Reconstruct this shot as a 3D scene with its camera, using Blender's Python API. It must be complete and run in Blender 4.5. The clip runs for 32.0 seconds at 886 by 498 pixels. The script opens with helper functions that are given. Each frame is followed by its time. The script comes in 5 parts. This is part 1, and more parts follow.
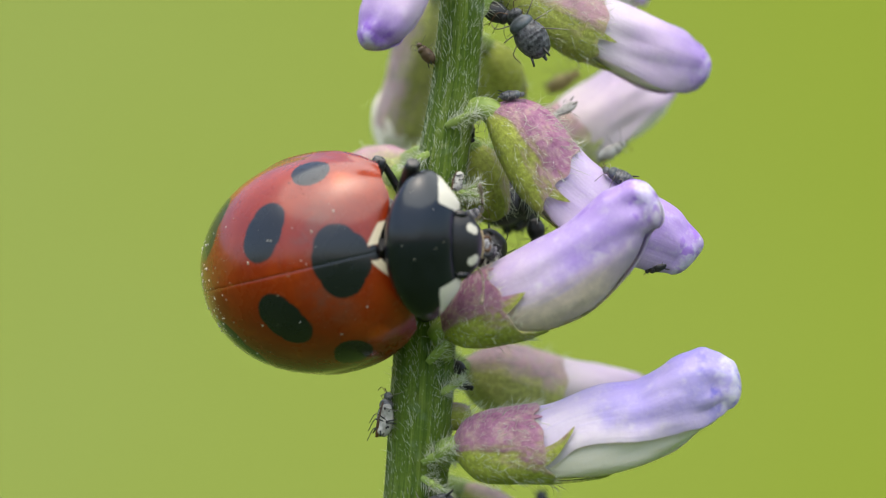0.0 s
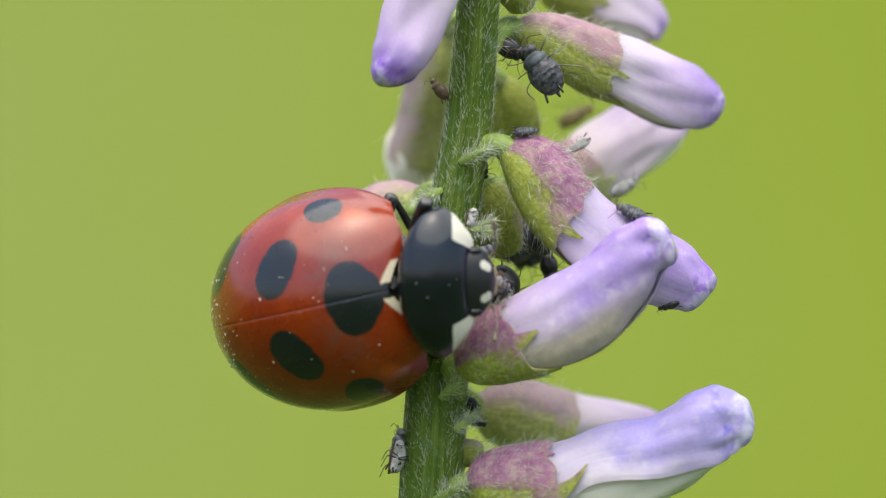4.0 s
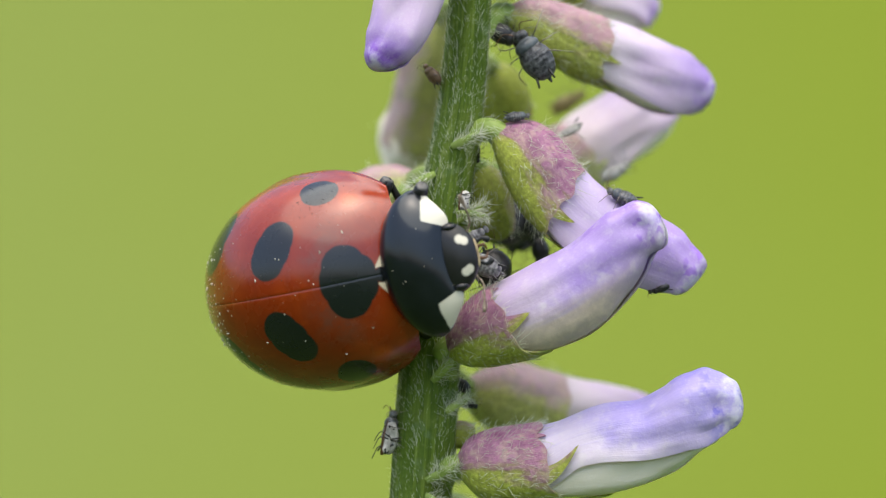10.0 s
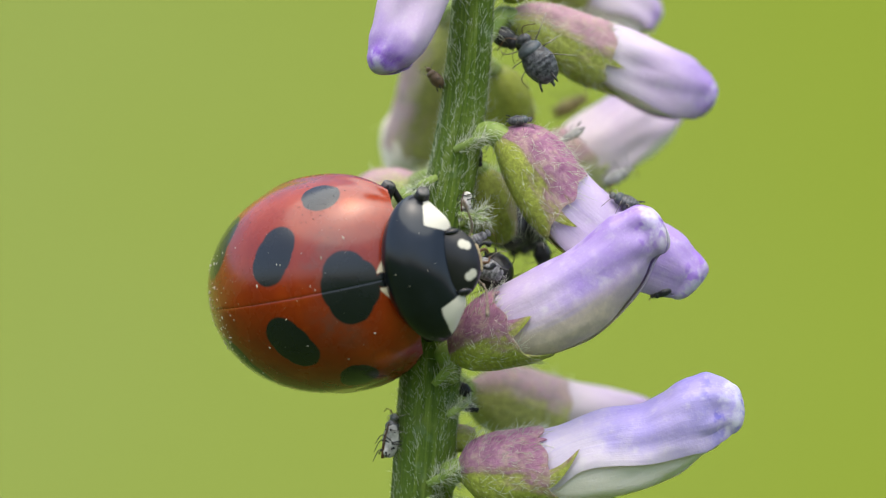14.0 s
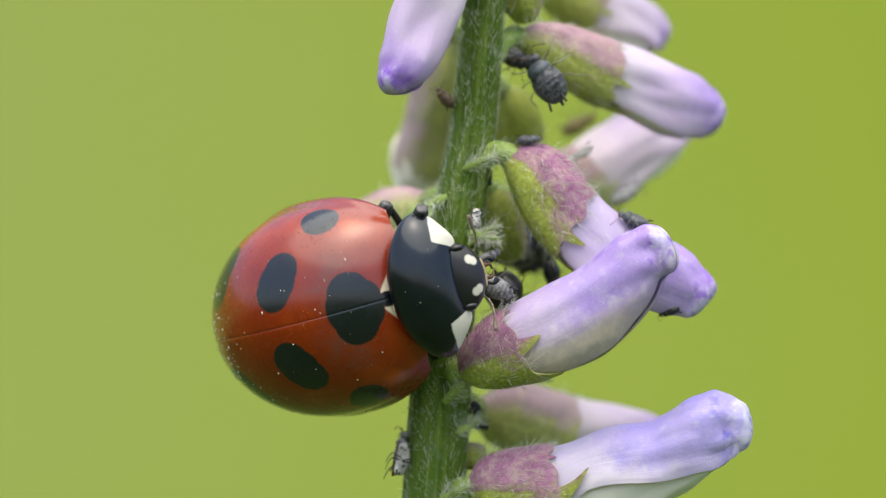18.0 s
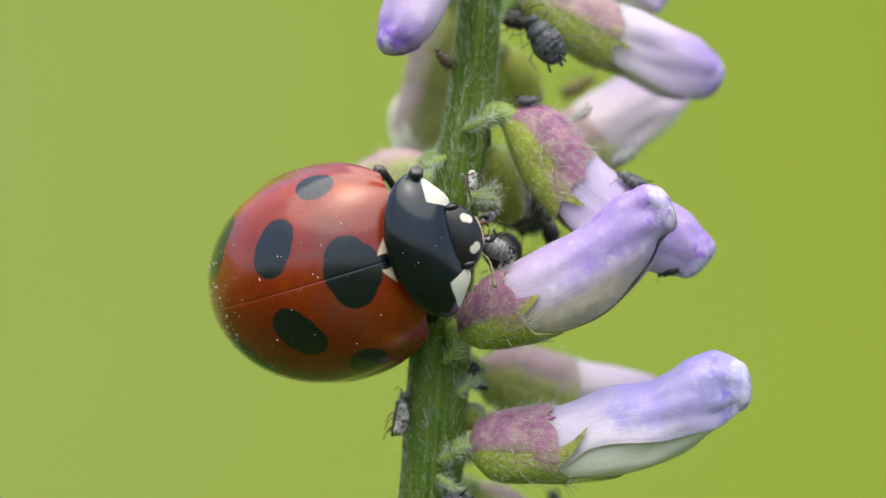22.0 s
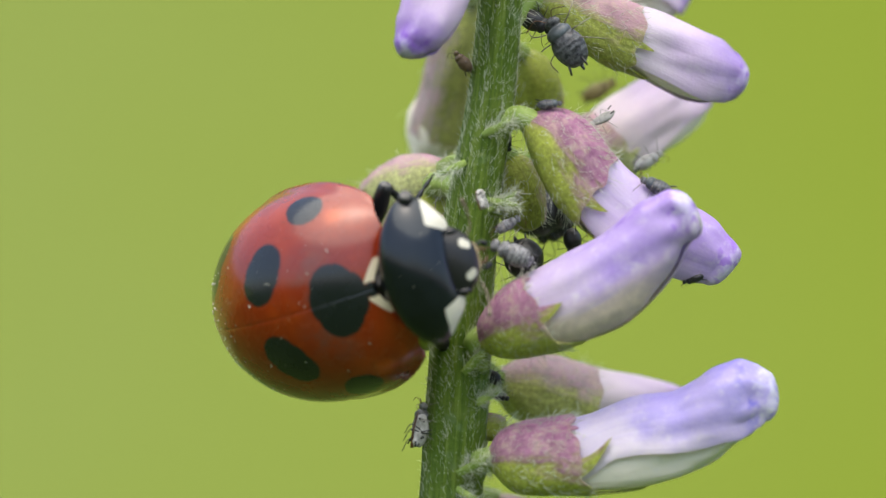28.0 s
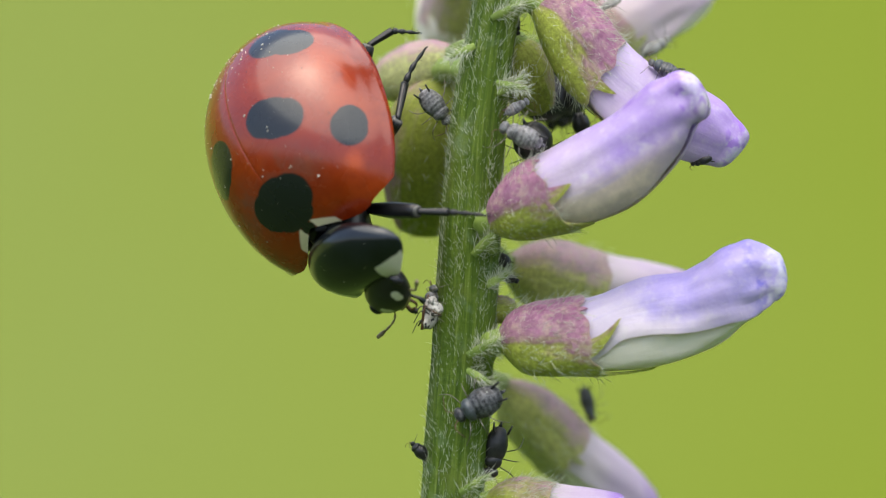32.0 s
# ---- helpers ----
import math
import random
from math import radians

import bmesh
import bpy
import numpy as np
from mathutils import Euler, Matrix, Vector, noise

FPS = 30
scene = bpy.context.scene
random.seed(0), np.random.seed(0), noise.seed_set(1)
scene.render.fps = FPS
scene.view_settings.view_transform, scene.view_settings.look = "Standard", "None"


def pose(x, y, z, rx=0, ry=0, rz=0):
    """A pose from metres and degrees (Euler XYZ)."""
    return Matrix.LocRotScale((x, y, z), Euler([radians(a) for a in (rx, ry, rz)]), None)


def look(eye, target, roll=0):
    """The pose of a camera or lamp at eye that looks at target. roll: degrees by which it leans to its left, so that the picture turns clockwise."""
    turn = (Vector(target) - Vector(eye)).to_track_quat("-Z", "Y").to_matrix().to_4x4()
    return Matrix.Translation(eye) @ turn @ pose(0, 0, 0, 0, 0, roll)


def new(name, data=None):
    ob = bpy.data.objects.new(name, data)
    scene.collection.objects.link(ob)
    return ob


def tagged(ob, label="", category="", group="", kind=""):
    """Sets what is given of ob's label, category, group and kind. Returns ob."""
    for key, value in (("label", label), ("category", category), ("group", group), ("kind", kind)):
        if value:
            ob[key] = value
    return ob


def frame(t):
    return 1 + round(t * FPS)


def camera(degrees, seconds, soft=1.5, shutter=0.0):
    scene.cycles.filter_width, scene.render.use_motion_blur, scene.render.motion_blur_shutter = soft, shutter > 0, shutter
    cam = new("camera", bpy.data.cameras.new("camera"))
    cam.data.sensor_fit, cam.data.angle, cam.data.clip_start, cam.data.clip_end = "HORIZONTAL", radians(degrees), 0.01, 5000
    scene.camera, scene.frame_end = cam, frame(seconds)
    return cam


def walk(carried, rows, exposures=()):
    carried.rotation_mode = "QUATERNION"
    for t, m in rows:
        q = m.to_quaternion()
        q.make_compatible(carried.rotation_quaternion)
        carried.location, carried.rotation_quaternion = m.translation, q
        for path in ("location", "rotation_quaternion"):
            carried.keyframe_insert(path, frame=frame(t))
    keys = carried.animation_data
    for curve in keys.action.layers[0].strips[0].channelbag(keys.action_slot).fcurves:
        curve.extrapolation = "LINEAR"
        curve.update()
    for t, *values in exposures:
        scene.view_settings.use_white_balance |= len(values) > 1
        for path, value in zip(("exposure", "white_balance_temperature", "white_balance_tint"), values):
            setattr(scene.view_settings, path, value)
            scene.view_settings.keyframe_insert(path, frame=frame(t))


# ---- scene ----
# ---- camera ----
# Macro shot: the field is about 22 mm wide at the plane of the stem (y = 0), lengths below in millimetres.
MM = 0.001
PX = 1.4e-5
DIST = 0.15696


cam = camera(8.0, 32.0, 1.2)
cam.data.dof.use_dof = True
cam.data.dof.focus_distance = 0.1555
cam.data.dof.aperture_fstop = 58.0
walk(cam, [(t, look((x * MM, y * MM, z * MM), (x * MM, 0, z * MM), roll)) for t, x, z, y, roll in (
    (0, 0.418, -0.926, -154.95, -0.51), (0.5, 0.420, -1.073, -154.93, -0.47), (1, 0.399, -0.896, -154.80, -0.49),
    (1.5, 0.363, -0.701, -154.82, -0.39), (2, 0.317, -0.495, -154.76, -0.42), (2.5, 0.264, -0.286, -154.78, -0.40),
    (3, 0.210, -0.091, -154.63, -0.40), (3.5, 0.156, -0.030, -154.68, -0.35), (5.5, 0.018, -0.142, -155.03, -0.35),
    (6, 0.017, -0.266, -154.92, -0.39), (6.5, 0.014, -0.374, -154.73, -0.35), (7, 0.081, -0.431, -155.73, -0.33),
    (7.5, 0.149, -0.444, -156.13, -0.26), (8, 0.199, -0.444, -156.46, -0.26), (8.5, 0.227, -0.435, -156.31, -0.27),
    (9, 0.257, -0.433, -156.19, -0.27), (9.5, 0.271, -0.439, -156.28, -0.24), (10, 0.292, -0.442, -156.23, -0.22),
    (10.5, 0.310, -0.445, -156.25, -0.22), (11, 0.321, -0.465, -156.21, -0.14), (11.5, 0.319, -0.479, -156.12, -0.09),
    (12, 0.319, -0.494, -156.18, -0.11), (12.5, 0.318, -0.494, -156.28, -0.10), (13, 0.300, -0.472, -156.17, -0.06),
    (13.5, 0.282, -0.457, -156.10, -0.09), (14, 0.246, -0.357, -156.16, 0.05), (14.5, 0.197, -0.310, -156.28, -0.10),
    (16.5, 0.011, -0.143, -156.75, -0.07), (17, 0.004, -0.047, -156.85, -0.02), (17.5, 0.004, 0.036, -156.86, -0.00),
    (18, -0.001, 0.111, -157.12, -0.02), (18.5, 0.001, 0.133, -157.07, -0.03), (19, -0.000, -0.000, -156.96, 0.00),
    (19.5, 0.002, -0.409, -157.04, -0.01), (20, 0.000, -0.613, -157.21, -0.06), (20.5, 0.004, -0.573, -157.28, -0.09),
    (21, 0.012, -0.539, -157.14, -0.11), (21.5, 0.013, -0.656, -157.24, -0.06), (22, 0.016, -0.867, -157.29, -0.07),
    (22.5, 0.025, -1.023, -157.22, -0.13), (23, 0.028, -0.548, -157.28, -0.14), (23.5, 0.019, 0.124, -157.44, -0.16),
    (24, -0.011, 0.077, -157.78, -0.16), (24.5, -0.045, -0.404, -157.98, -0.25), (25, -0.161, -0.748, -157.03, -0.34),
    (25.5, -0.293, -0.650, -155.60, -0.30), (26, -0.419, -0.404, -154.04, -0.28), (26.5, -0.455, -0.503, -153.74, -0.28),
    (28.5, -0.463, -0.693, -154.07, -0.21), (29, -0.465, -0.643, -154.20, -0.08), (29.5, -0.479, -0.719, -154.83, -0.11),
    (30, -0.481, -0.795, -154.87, -0.21), (30.5, -0.547, -0.886, -154.71, -0.18), (31, -0.647, -1.193, -154.74, -0.26),
    (31.5, -0.704, -2.351, -154.61, -0.35), (32, -0.718, -3.552, -154.84, -0.46),
)])

# ---- world, sun, exposure ----
world = bpy.data.worlds.new("world")
scene.world = world
world.use_nodes = True
wn = world.node_tree
sky = wn.nodes.new("ShaderNodeTexSky")
sky.sky_type = "NISHITA"
sky.sun_disc = False
sky.sun_elevation = radians(74)
sky.sun_rotation = radians(200)
sky.air_density = 1.0
sky.dust_density = 3.5
sky.ozone_density = 0.3
wn.links.new(sky.outputs[0], wn.nodes["Background"].inputs[0])
wn.nodes["Background"].inputs[1].default_value = 0.15
sun = new("sun", bpy.data.lights.new("sun", "SUN"))
sun.data.energy = 2.0
sun.data.angle = radians(100)
sun.data.color = (1.0, 0.97, 0.82)
sun.matrix_world = look((0.1, -0.26, 1.3), (0, 0, 0))
scene.view_settings.exposure = 0.88


# ---- materials ----
class Nodes:
    """A small helper round a node material: texture coordinates, noise, mixing."""

    def __init__(self, name):
        self.mat = bpy.data.materials.new(name)
        self.mat.use_nodes = True
        self.tree = self.mat.node_tree
        self.b = self.tree.nodes["Principled BSDF"]
        self.coord = self.tree.nodes.new("ShaderNodeTexCoord")

    def add(self, kind, **sets):
        n = self.tree.nodes.new(kind)
        for k, v in sets.items():
            n.inputs[k.replace("_", " ")].default_value = v
        return n

    def link(self, a, b):
        self.tree.links.new(a, b)

    def noise(self, scale, detail=3.0, rough=0.55, stretch=None, uv=False):
        n = self.add("ShaderNodeTexNoise", Scale=scale, Detail=detail, Roughness=rough)
        src = self.coord.outputs["UV" if uv else "Object"]
        if stretch:
            m = self.add("ShaderNodeMapping")
            m.inputs["Scale"].default_value = stretch
            self.link(src, m.inputs["Vector"])
            src = m.outputs[0]
        self.link(src, n.inputs["Vector"])
        return n.outputs["Fac"]

    def ramp(self, fac, stops):
        n = self.add("ShaderNodeValToRGB")
        e = n.color_ramp.elements
        while len(e) < len(stops):
            e.new(0.5)
        for el, (p, c) in zip(e, stops):
            el.position, el.color = p, (*c, 1)
        self.link(fac, n.inputs[0])
        return n.outputs[0]

    def math(self, op, a, b=None, c=None):
        n = self.tree.nodes.new("ShaderNodeMath")
        n.operation = op
        for i, v in enumerate((a, b, c)):
            if v is None:
                continue
            if isinstance(v, (int, float)):
                n.inputs[i].default_value = v
            else:
                self.link(v, n.inputs[i])
        return n.outputs[0]

    def step(self, v, lo, hi, a=0.0, b=1.0):
        n = self.add("ShaderNodeMapRange", From_Min=lo, From_Max=hi, To_Min=a, To_Max=b)
        n.interpolation_type = "SMOOTHSTEP"
        self.link(v, n.inputs[0])
        return n.outputs[0]

    def mix(self, fac, a, b, kind="MIX"):
        n = self.tree.nodes.new("ShaderNodeMix")
        n.data_type, n.blend_type = "RGBA", kind
        for i, v in ((0, fac), (6, a), (7, b)):
            if isinstance(v, tuple):
                n.inputs[i].default_value = (*v, 1)
            elif isinstance(v, (int, float)):
                n.inputs[i].default_value = v
            else:
                self.link(v, n.inputs[i])
        return n.outputs[2]

    def uv(self):
        n = self.add("ShaderNodeSeparateXYZ")
        self.link(self.coord.outputs["UV"], n.inputs[0])
        return n.outputs[0], n.outputs[1]

    def bump(self, height, distance, strength=0.5):
        n = self.add("ShaderNodeBump", Strength=strength, Distance=distance)
        self.link(height, n.inputs["Height"])
        self.link(n.outputs[0], self.b.inputs["Normal"])

    def base(self, colour, rough=0.5, spec=0.5, coat=0.0, coat_rough=0.1):
        for key, v in (("Base Color", colour), ("Roughness", rough)):
            if isinstance(v, tuple):
                self.b.inputs[key].default_value = (*v, 1)
            elif isinstance(v, (int, float)):
                self.b.inputs[key].default_value = v
            else:
                self.link(v, self.b.inputs[key])
        self.b.inputs["Specular IOR Level"].default_value = spec
        self.b.inputs["Coat Weight"].default_value = coat
        self.b.inputs["Coat Roughness"].default_value = coat_rough

    def leafy(self, colour, amount):
        """Thin tissue: part of the light passes through."""
        t = self.add("ShaderNodeBsdfTranslucent")
        if isinstance(colour, tuple):
            t.inputs[0].default_value = (*colour, 1)
        else:
            self.link(colour, t.inputs[0])
        m = self.add("ShaderNodeMixShader")
        m.inputs[0].default_value = amount
        out = self.tree.nodes["Material Output"]
        self.link(self.b.outputs[0], m.inputs[1])
        self.link(t.outputs[0], m.inputs[2])
        self.link(m.outputs[0], out.inputs[0])


def mat_stem():
    """Mottled green with pale lengthwise ribs, yellowish patches and a bluish bloom."""
    m = Nodes("stem_green")
    streak = m.noise(1.0, 5, 0.7, (44, 2.2, 1), uv=True)
    blotch = m.noise(900, 3)
    fine = m.noise(3600, 4, 0.65)
    c = m.ramp(streak, [(0.3, (0.042, 0.082, 0.008)), (0.46, (0.078, 0.14, 0.013)), (0.58, (0.14, 0.215, 0.025)), (0.76, (0.34, 0.41, 0.12))])
    c = m.mix(m.step(blotch, 0.5, 0.72, 0, 0.45), c, (0.2, 0.26, 0.045))
    c = m.mix(m.step(m.noise(1700, 4, 0.6), 0.55, 0.72, 0, 0.4), c, (0.24, 0.33, 0.2))
    c = m.mix(m.step(fine, 0.52, 0.7, 0, 0.45), c, (0.045, 0.085, 0.01))
    c = m.mix(m.step(m.noise(5200, 3), 0.6, 0.74, 0, 0.4), c, (0.4, 0.46, 0.2))
    m.base(c, 0.5, 0.2)
    m.bump(m.math("ADD", streak, m.math("MULTIPLY", fine, 0.8)), 0.0001, 0.8)
    m.leafy(c, 0.12)
    return m.mat


def mat_hair():
    m = Nodes("pale_hair")
    m.base((0.85, 0.86, 0.76), 0.4, 0.5)
    m.leafy((0.8, 0.85, 0.66), 0.4)
    return m.mat


def mat_calyx(name, mauve, green, split, rise=0.7):
    """Mauve above, green below, with dark veins, pale mottling and a dry brownish rim."""
    m = Nodes(name)
    u, v = m.uv()
    top = m.math("COSINE", m.math("MULTIPLY", u, 2 * math.pi))
    n = m.noise(1300, 4)
    n2 = m.noise(9000, 5, 0.7)
    vein = m.noise(1.0, 4, 0.6, (30, 2.4, 1), uv=True)
    f = m.math("ADD", top, m.math("MULTIPLY", m.math("SUBTRACT", n, 0.5), 1.7))
    f = m.math("ADD", f, m.math("MULTIPLY", m.math("SUBTRACT", vein, 0.5), 1.3))
    f = m.math("ADD", f, m.math("MULTIPLY", v, rise))
    f = m.step(f, split - 0.45, split + 0.5)
    g = m.mix(m.step(n2, 0.35, 0.7), tuple(x * 0.9 for x in green), tuple(min(1, x * 1.5) for x in green))
    g = m.mix(m.step(vein, 0.5, 0.75, 0, 0.4), g, (0.5, 0.5, 0.2))
    p = m.mix(m.step(m.math("ADD", m.math("MULTIPLY", vein, 0.4), m.math("MULTIPLY", n2, 0.6)), 0.3, 0.75), mauve, (0.66, 0.4, 0.52))
    p = m.mix(m.step(vein, 0.3, 0.5, 0.45, 0), p, tuple(x * 0.62 for x in mauve))
    p = m.mix(m.step(m.noise(2200, 4, 0.6), 0.49, 0.68, 0, 0.62), p, (0.68, 0.54, 0.42))
    p = m.mix(m.step(m.noise(1500, 4, 0.65), 0.52, 0.68, 0, 0.55), p, tuple(x * 0.55 for x in mauve))
    c = m.mix(f, g, p)
    c = m.mix(m.step(m.math("ADD", v, m.math("MULTIPLY", m.math("SUBTRACT", n2, 0.5), 0.12)), 0.95, 1.0, 0, 0.35), c, (0.6, 0.48, 0.38))
    m.base(c, 0.5, 0.3)
    m.bump(m.math("ADD", vein, m.math("MULTIPLY", n2, 1.2)), 0.00005, 0.7)
    m.leafy(c, 0.36)
    return m.mat


def mat_petal(name, pale, lilac, deep, edge=0.62, greenish=0.0, flank=0.6, worn=0.5, thin=0.34, belly=None, patchy=0.7):
    """Colour runs from the pale claw at the base to the lilac limb and fades towards the flanks; fine veins, bruises and a worn pale rim."""
    m = Nodes(name)
    u, v = m.uv()
    n = m.noise(700, 4)
    n2 = m.noise(2600, 4, 0.6)
    n3 = m.noise(1500, 3)
    fine = m.noise(14000, 3, 0.6)
    vein = m.noise(1.0, 4, 0.6, (34, 1.6, 1), uv=True)
    thread = m.noise(1.0, 2, 0.5, (95, 3.0, 1), uv=True)
    f = m.math("ADD", v, m.math("MULTIPLY", m.math("SUBTRACT", n, 0.5), patchy))
    side = m.step(m.math("ABSOLUTE", m.math("SUBTRACT", u, 0.5)), 0.12, 0.48, 0, flank)
    f = m.math("SUBTRACT", f, m.math("MULTIPLY", side, 0.4))
    c = m.mix(m.step(f, 0.1, edge + 0.04), pale, lilac)
    c = m.mix(m.step(f, edge + 0.05, 1.0), c, deep)
    c = m.mix(m.step(vein, 0.48, 0.76, 0, 0.28), c, lilac)
    c = m.mix(m.step(thread, 0.52, 0.78, 0, 0.08), c, deep)
    c = m.mix(m.step(m.noise(480, 4, 0.6, (0.45, 1, 1)), 0.46, 0.64, 0, 0.3), c, pale)
    c = m.mix(m.step(n2, 0.5, 0.8, 0, worn), c, (0.84, 0.79, 0.87))
    c = m.mix(m.step(n3, 0.62, 0.74, 0, worn), c, (0.86, 0.82, 0.87))
    c = m.mix(m.step(fine, 0.52, 0.75, 0, 0.2), c, (0.92, 0.9, 0.95))
    tip = m.math("ADD", v, m.math("MULTIPLY", m.math("SUBTRACT", n2, 0.5), 0.42))
    c = m.mix(m.step(tip, 0.9, 1.02, 0, 0.75), c, (0.84, 0.84, 0.92))
    c = m.mix(m.math("MULTIPLY", m.step(v, 0.8, 0.9), m.step(m.noise(2100, 3), 0.53, 0.63, 0, 0.8)), c, deep)
    c = m.mix(m.step(m.math("ABSOLUTE", m.math("SUBTRACT", u, 0.5)), 0.33, 0.48, 0, flank * 0.4), c, (0.74, 0.68, 0.62))
    if belly:
        low = m.math("ADD", m.math("ABSOLUTE", m.math("SUBTRACT", u, 0.5)), m.math("MULTIPLY", m.math("SUBTRACT", vein, 0.5), 0.12))
        low = m.math("SUBTRACT", low, m.math("MULTIPLY", v, 0.06))
        c = m.mix(m.math("MULTIPLY", m.step(low, 0.25, 0.36, 0, 0.85), m.step(v, 0.5, 0.85, 1, 0.1)), c, m.mix(m.step(n2, 0.35, 0.65), belly, tuple(min(1, x * 1.25) for x in belly)))
    if greenish:
        c = m.mix(m.step(m.math("SUBTRACT", n, m.math("MULTIPLY", v, 0.25)), 0.25, 0.6, 0, greenish), c, (0.62, 0.6, 0.42))
    m.base(c, m.step(n2, 0.3, 0.7, 0.32, 0.5), 0.45)
    m.b.inputs["Sheen Weight"].default_value = 0.12
    m.bump(m.math("ADD", m.math("ADD", m.math("MULTIPLY", vein, 0.45), m.math("MULTIPLY", thread, 0.06)), m.math("MULTIPLY", n2, 0.8)), 0.00007, 0.5)
    m.leafy(c, thin)
    return m.mat


def spot_mask(m, spots, rough=0.00007):
    """Union of soft-edged balls: (centre in mm, radius in mm)."""
    wob = m.math("MULTIPLY", m.math("SUBTRACT", m.noise(2600, 2), 0.5), rough)
    total = None
    for (x, y, z), r in spots:
        d = m.tree.nodes.new("ShaderNodeVectorMath")
        d.operation = "DISTANCE"
        m.link(m.coord.outputs["Object"], d.inputs[0])
        d.inputs[1].default_value = (x * MM, y * MM, z * MM)
        k = m.step(m.math("ADD", d.outputs["Value"], wob), (r - 0.03) * MM, (r + 0.03) * MM, 1, 0)
        total = k if total is None else m.math("MAXIMUM", total, k)
    return total


def mat_elytra(spots):
    m = Nodes("lacquer_red")
    n = m.noise(420, 4)
    n2 = m.noise(9000, 2)
    grain = m.noise(700, 5, 0.65, (0.25, 1, 1))
    c = m.ramp(n, [(0.3, (0.155, 0.008, 0.001)), (0.55, (0.23, 0.021, 0.0015)), (0.8, (0.32, 0.045, 0.003))])
    c = m.mix(m.step(grain, 0.5, 0.75, 0, 0.35), c, (0.42, 0.06, 0.012))
    c = m.mix(m.step(m.noise(1300, 5, 0.7), 0.52, 0.72, 0, 0.4), c, (0.14, 0.006, 0.001))
    c = m.mix(m.step(m.noise(1000, 5, 0.7, (0.5, 1, 1)), 0.54, 0.75, 0, 0.45), c, (0.4, 0.07, 0.008))
    c = m.mix(m.step(n2, 0.68, 0.76, 0, 0.5), c, (0.15, 0.008, 0.003))
    # ivory wedge on either side of the scutellum
    xyz = m.add("ShaderNodeSeparateXYZ")
    m.link(m.coord.outputs["Object"], xyz.inputs[0])
    y = m.math("ABSOLUTE", xyz.outputs[1])
    wedge = m.step(m.math("SUBTRACT", xyz.outputs[0], m.math("MULTIPLY", y, 0.36)), 2.71 * MM, 2.75 * MM)
    wedge = m.math("MULTIPLY", wedge, m.step(y, 0.16 * MM, 0.2 * MM))
    wedge = m.math("MULTIPLY", wedge, m.step(y, 0.66 * MM, 0.72 * MM, 1, 0))
    # a brighter orange patch on each shoulder
    d = m.tree.nodes.new("ShaderNodeVectorMath")
    d.operation = "DISTANCE"
    both_sides = m.add("ShaderNodeCombineXYZ")
    m.link(xyz.outputs[0], both_sides.inputs[0])
    m.link(y, both_sides.inputs[1])
    m.link(xyz.outputs[2], both_sides.inputs[2])
    m.link(both_sides.outputs[0], d.inputs[0])
    d.inputs[1].default_value = [k * MM for k in on_wing(2.2, 1.95)]
    c = m.mix(m.step(m.math("ADD", d.outputs["Value"], m.math("MULTIPLY", m.noise(2200, 2), 0.0002)), 0.15 * MM, 0.5 * MM, 0.7, 0), c, (0.5, 0.075, 0.006))
    # greyish smudge in front of the middle spots
    d2 = m.tree.nodes.new("ShaderNodeVectorMath")
    d2.operation = "DISTANCE"
    m.link(both_sides.outputs[0], d2.inputs[0])
    d2.inputs[1].default_value = [k * MM for k in on_wing(2.0, 0.75)]
    smudge = m.math("MULTIPLY", m.step(d2.outputs["Value"], 0.3 * MM, 1.15 * MM, 1, 0), m.step(m.noise(1700, 5, 0.7), 0.4, 0.62, 0.1, 0.75))
    c = m.mix(smudge, c, (0.14, 0.042, 0.03))
    c = m.mix(m.step(m.noise(520, 5, 0.75, (1, 0.25, 1)), 0.55, 0.72, 0, 0.5), c, (0.11, 0.008, 0.002))
    c = m.mix(wedge, c, (0.68, 0.6, 0.43))
    c = m.mix(spot_mask(m, spots), c, (0.006, 0.008, 0.011))
    r = m.step(m.noise(1200, 4), 0.3, 0.8, 0.22, 0.36)
    m.b.inputs["Specular Tint"].default_value = (0.95, 0.98, 1.0, 1)
    m.base(c, r, 0.3, 0.7, 0.15)
    scratch = m.noise(260, 5, 0.7, (0.12, 1, 1))
    m.bump(m.math("ADD", m.noise(5200, 2), m.math("MULTIPLY", scratch, 2.0)), 0.000012, 0.3)
    return m.mat


def mat_black(name, whites=(), rough=0.3):
    m = Nodes(name)
    c = m.ramp(m.noise(1500, 3), [(0.3, (0.006, 0.006, 0.007)), (0.8, (0.016, 0.016, 0.018))])
    if whites:
        c = m.mix(spot_mask(m, whites, 0.00004), c, (0.62, 0.59, 0.49))
    m.base(c, rough, 0.35, 0.2, 0.2)
    m.bump(m.noise(16000, 2), 0.000008, 0.4)
    return m.mat


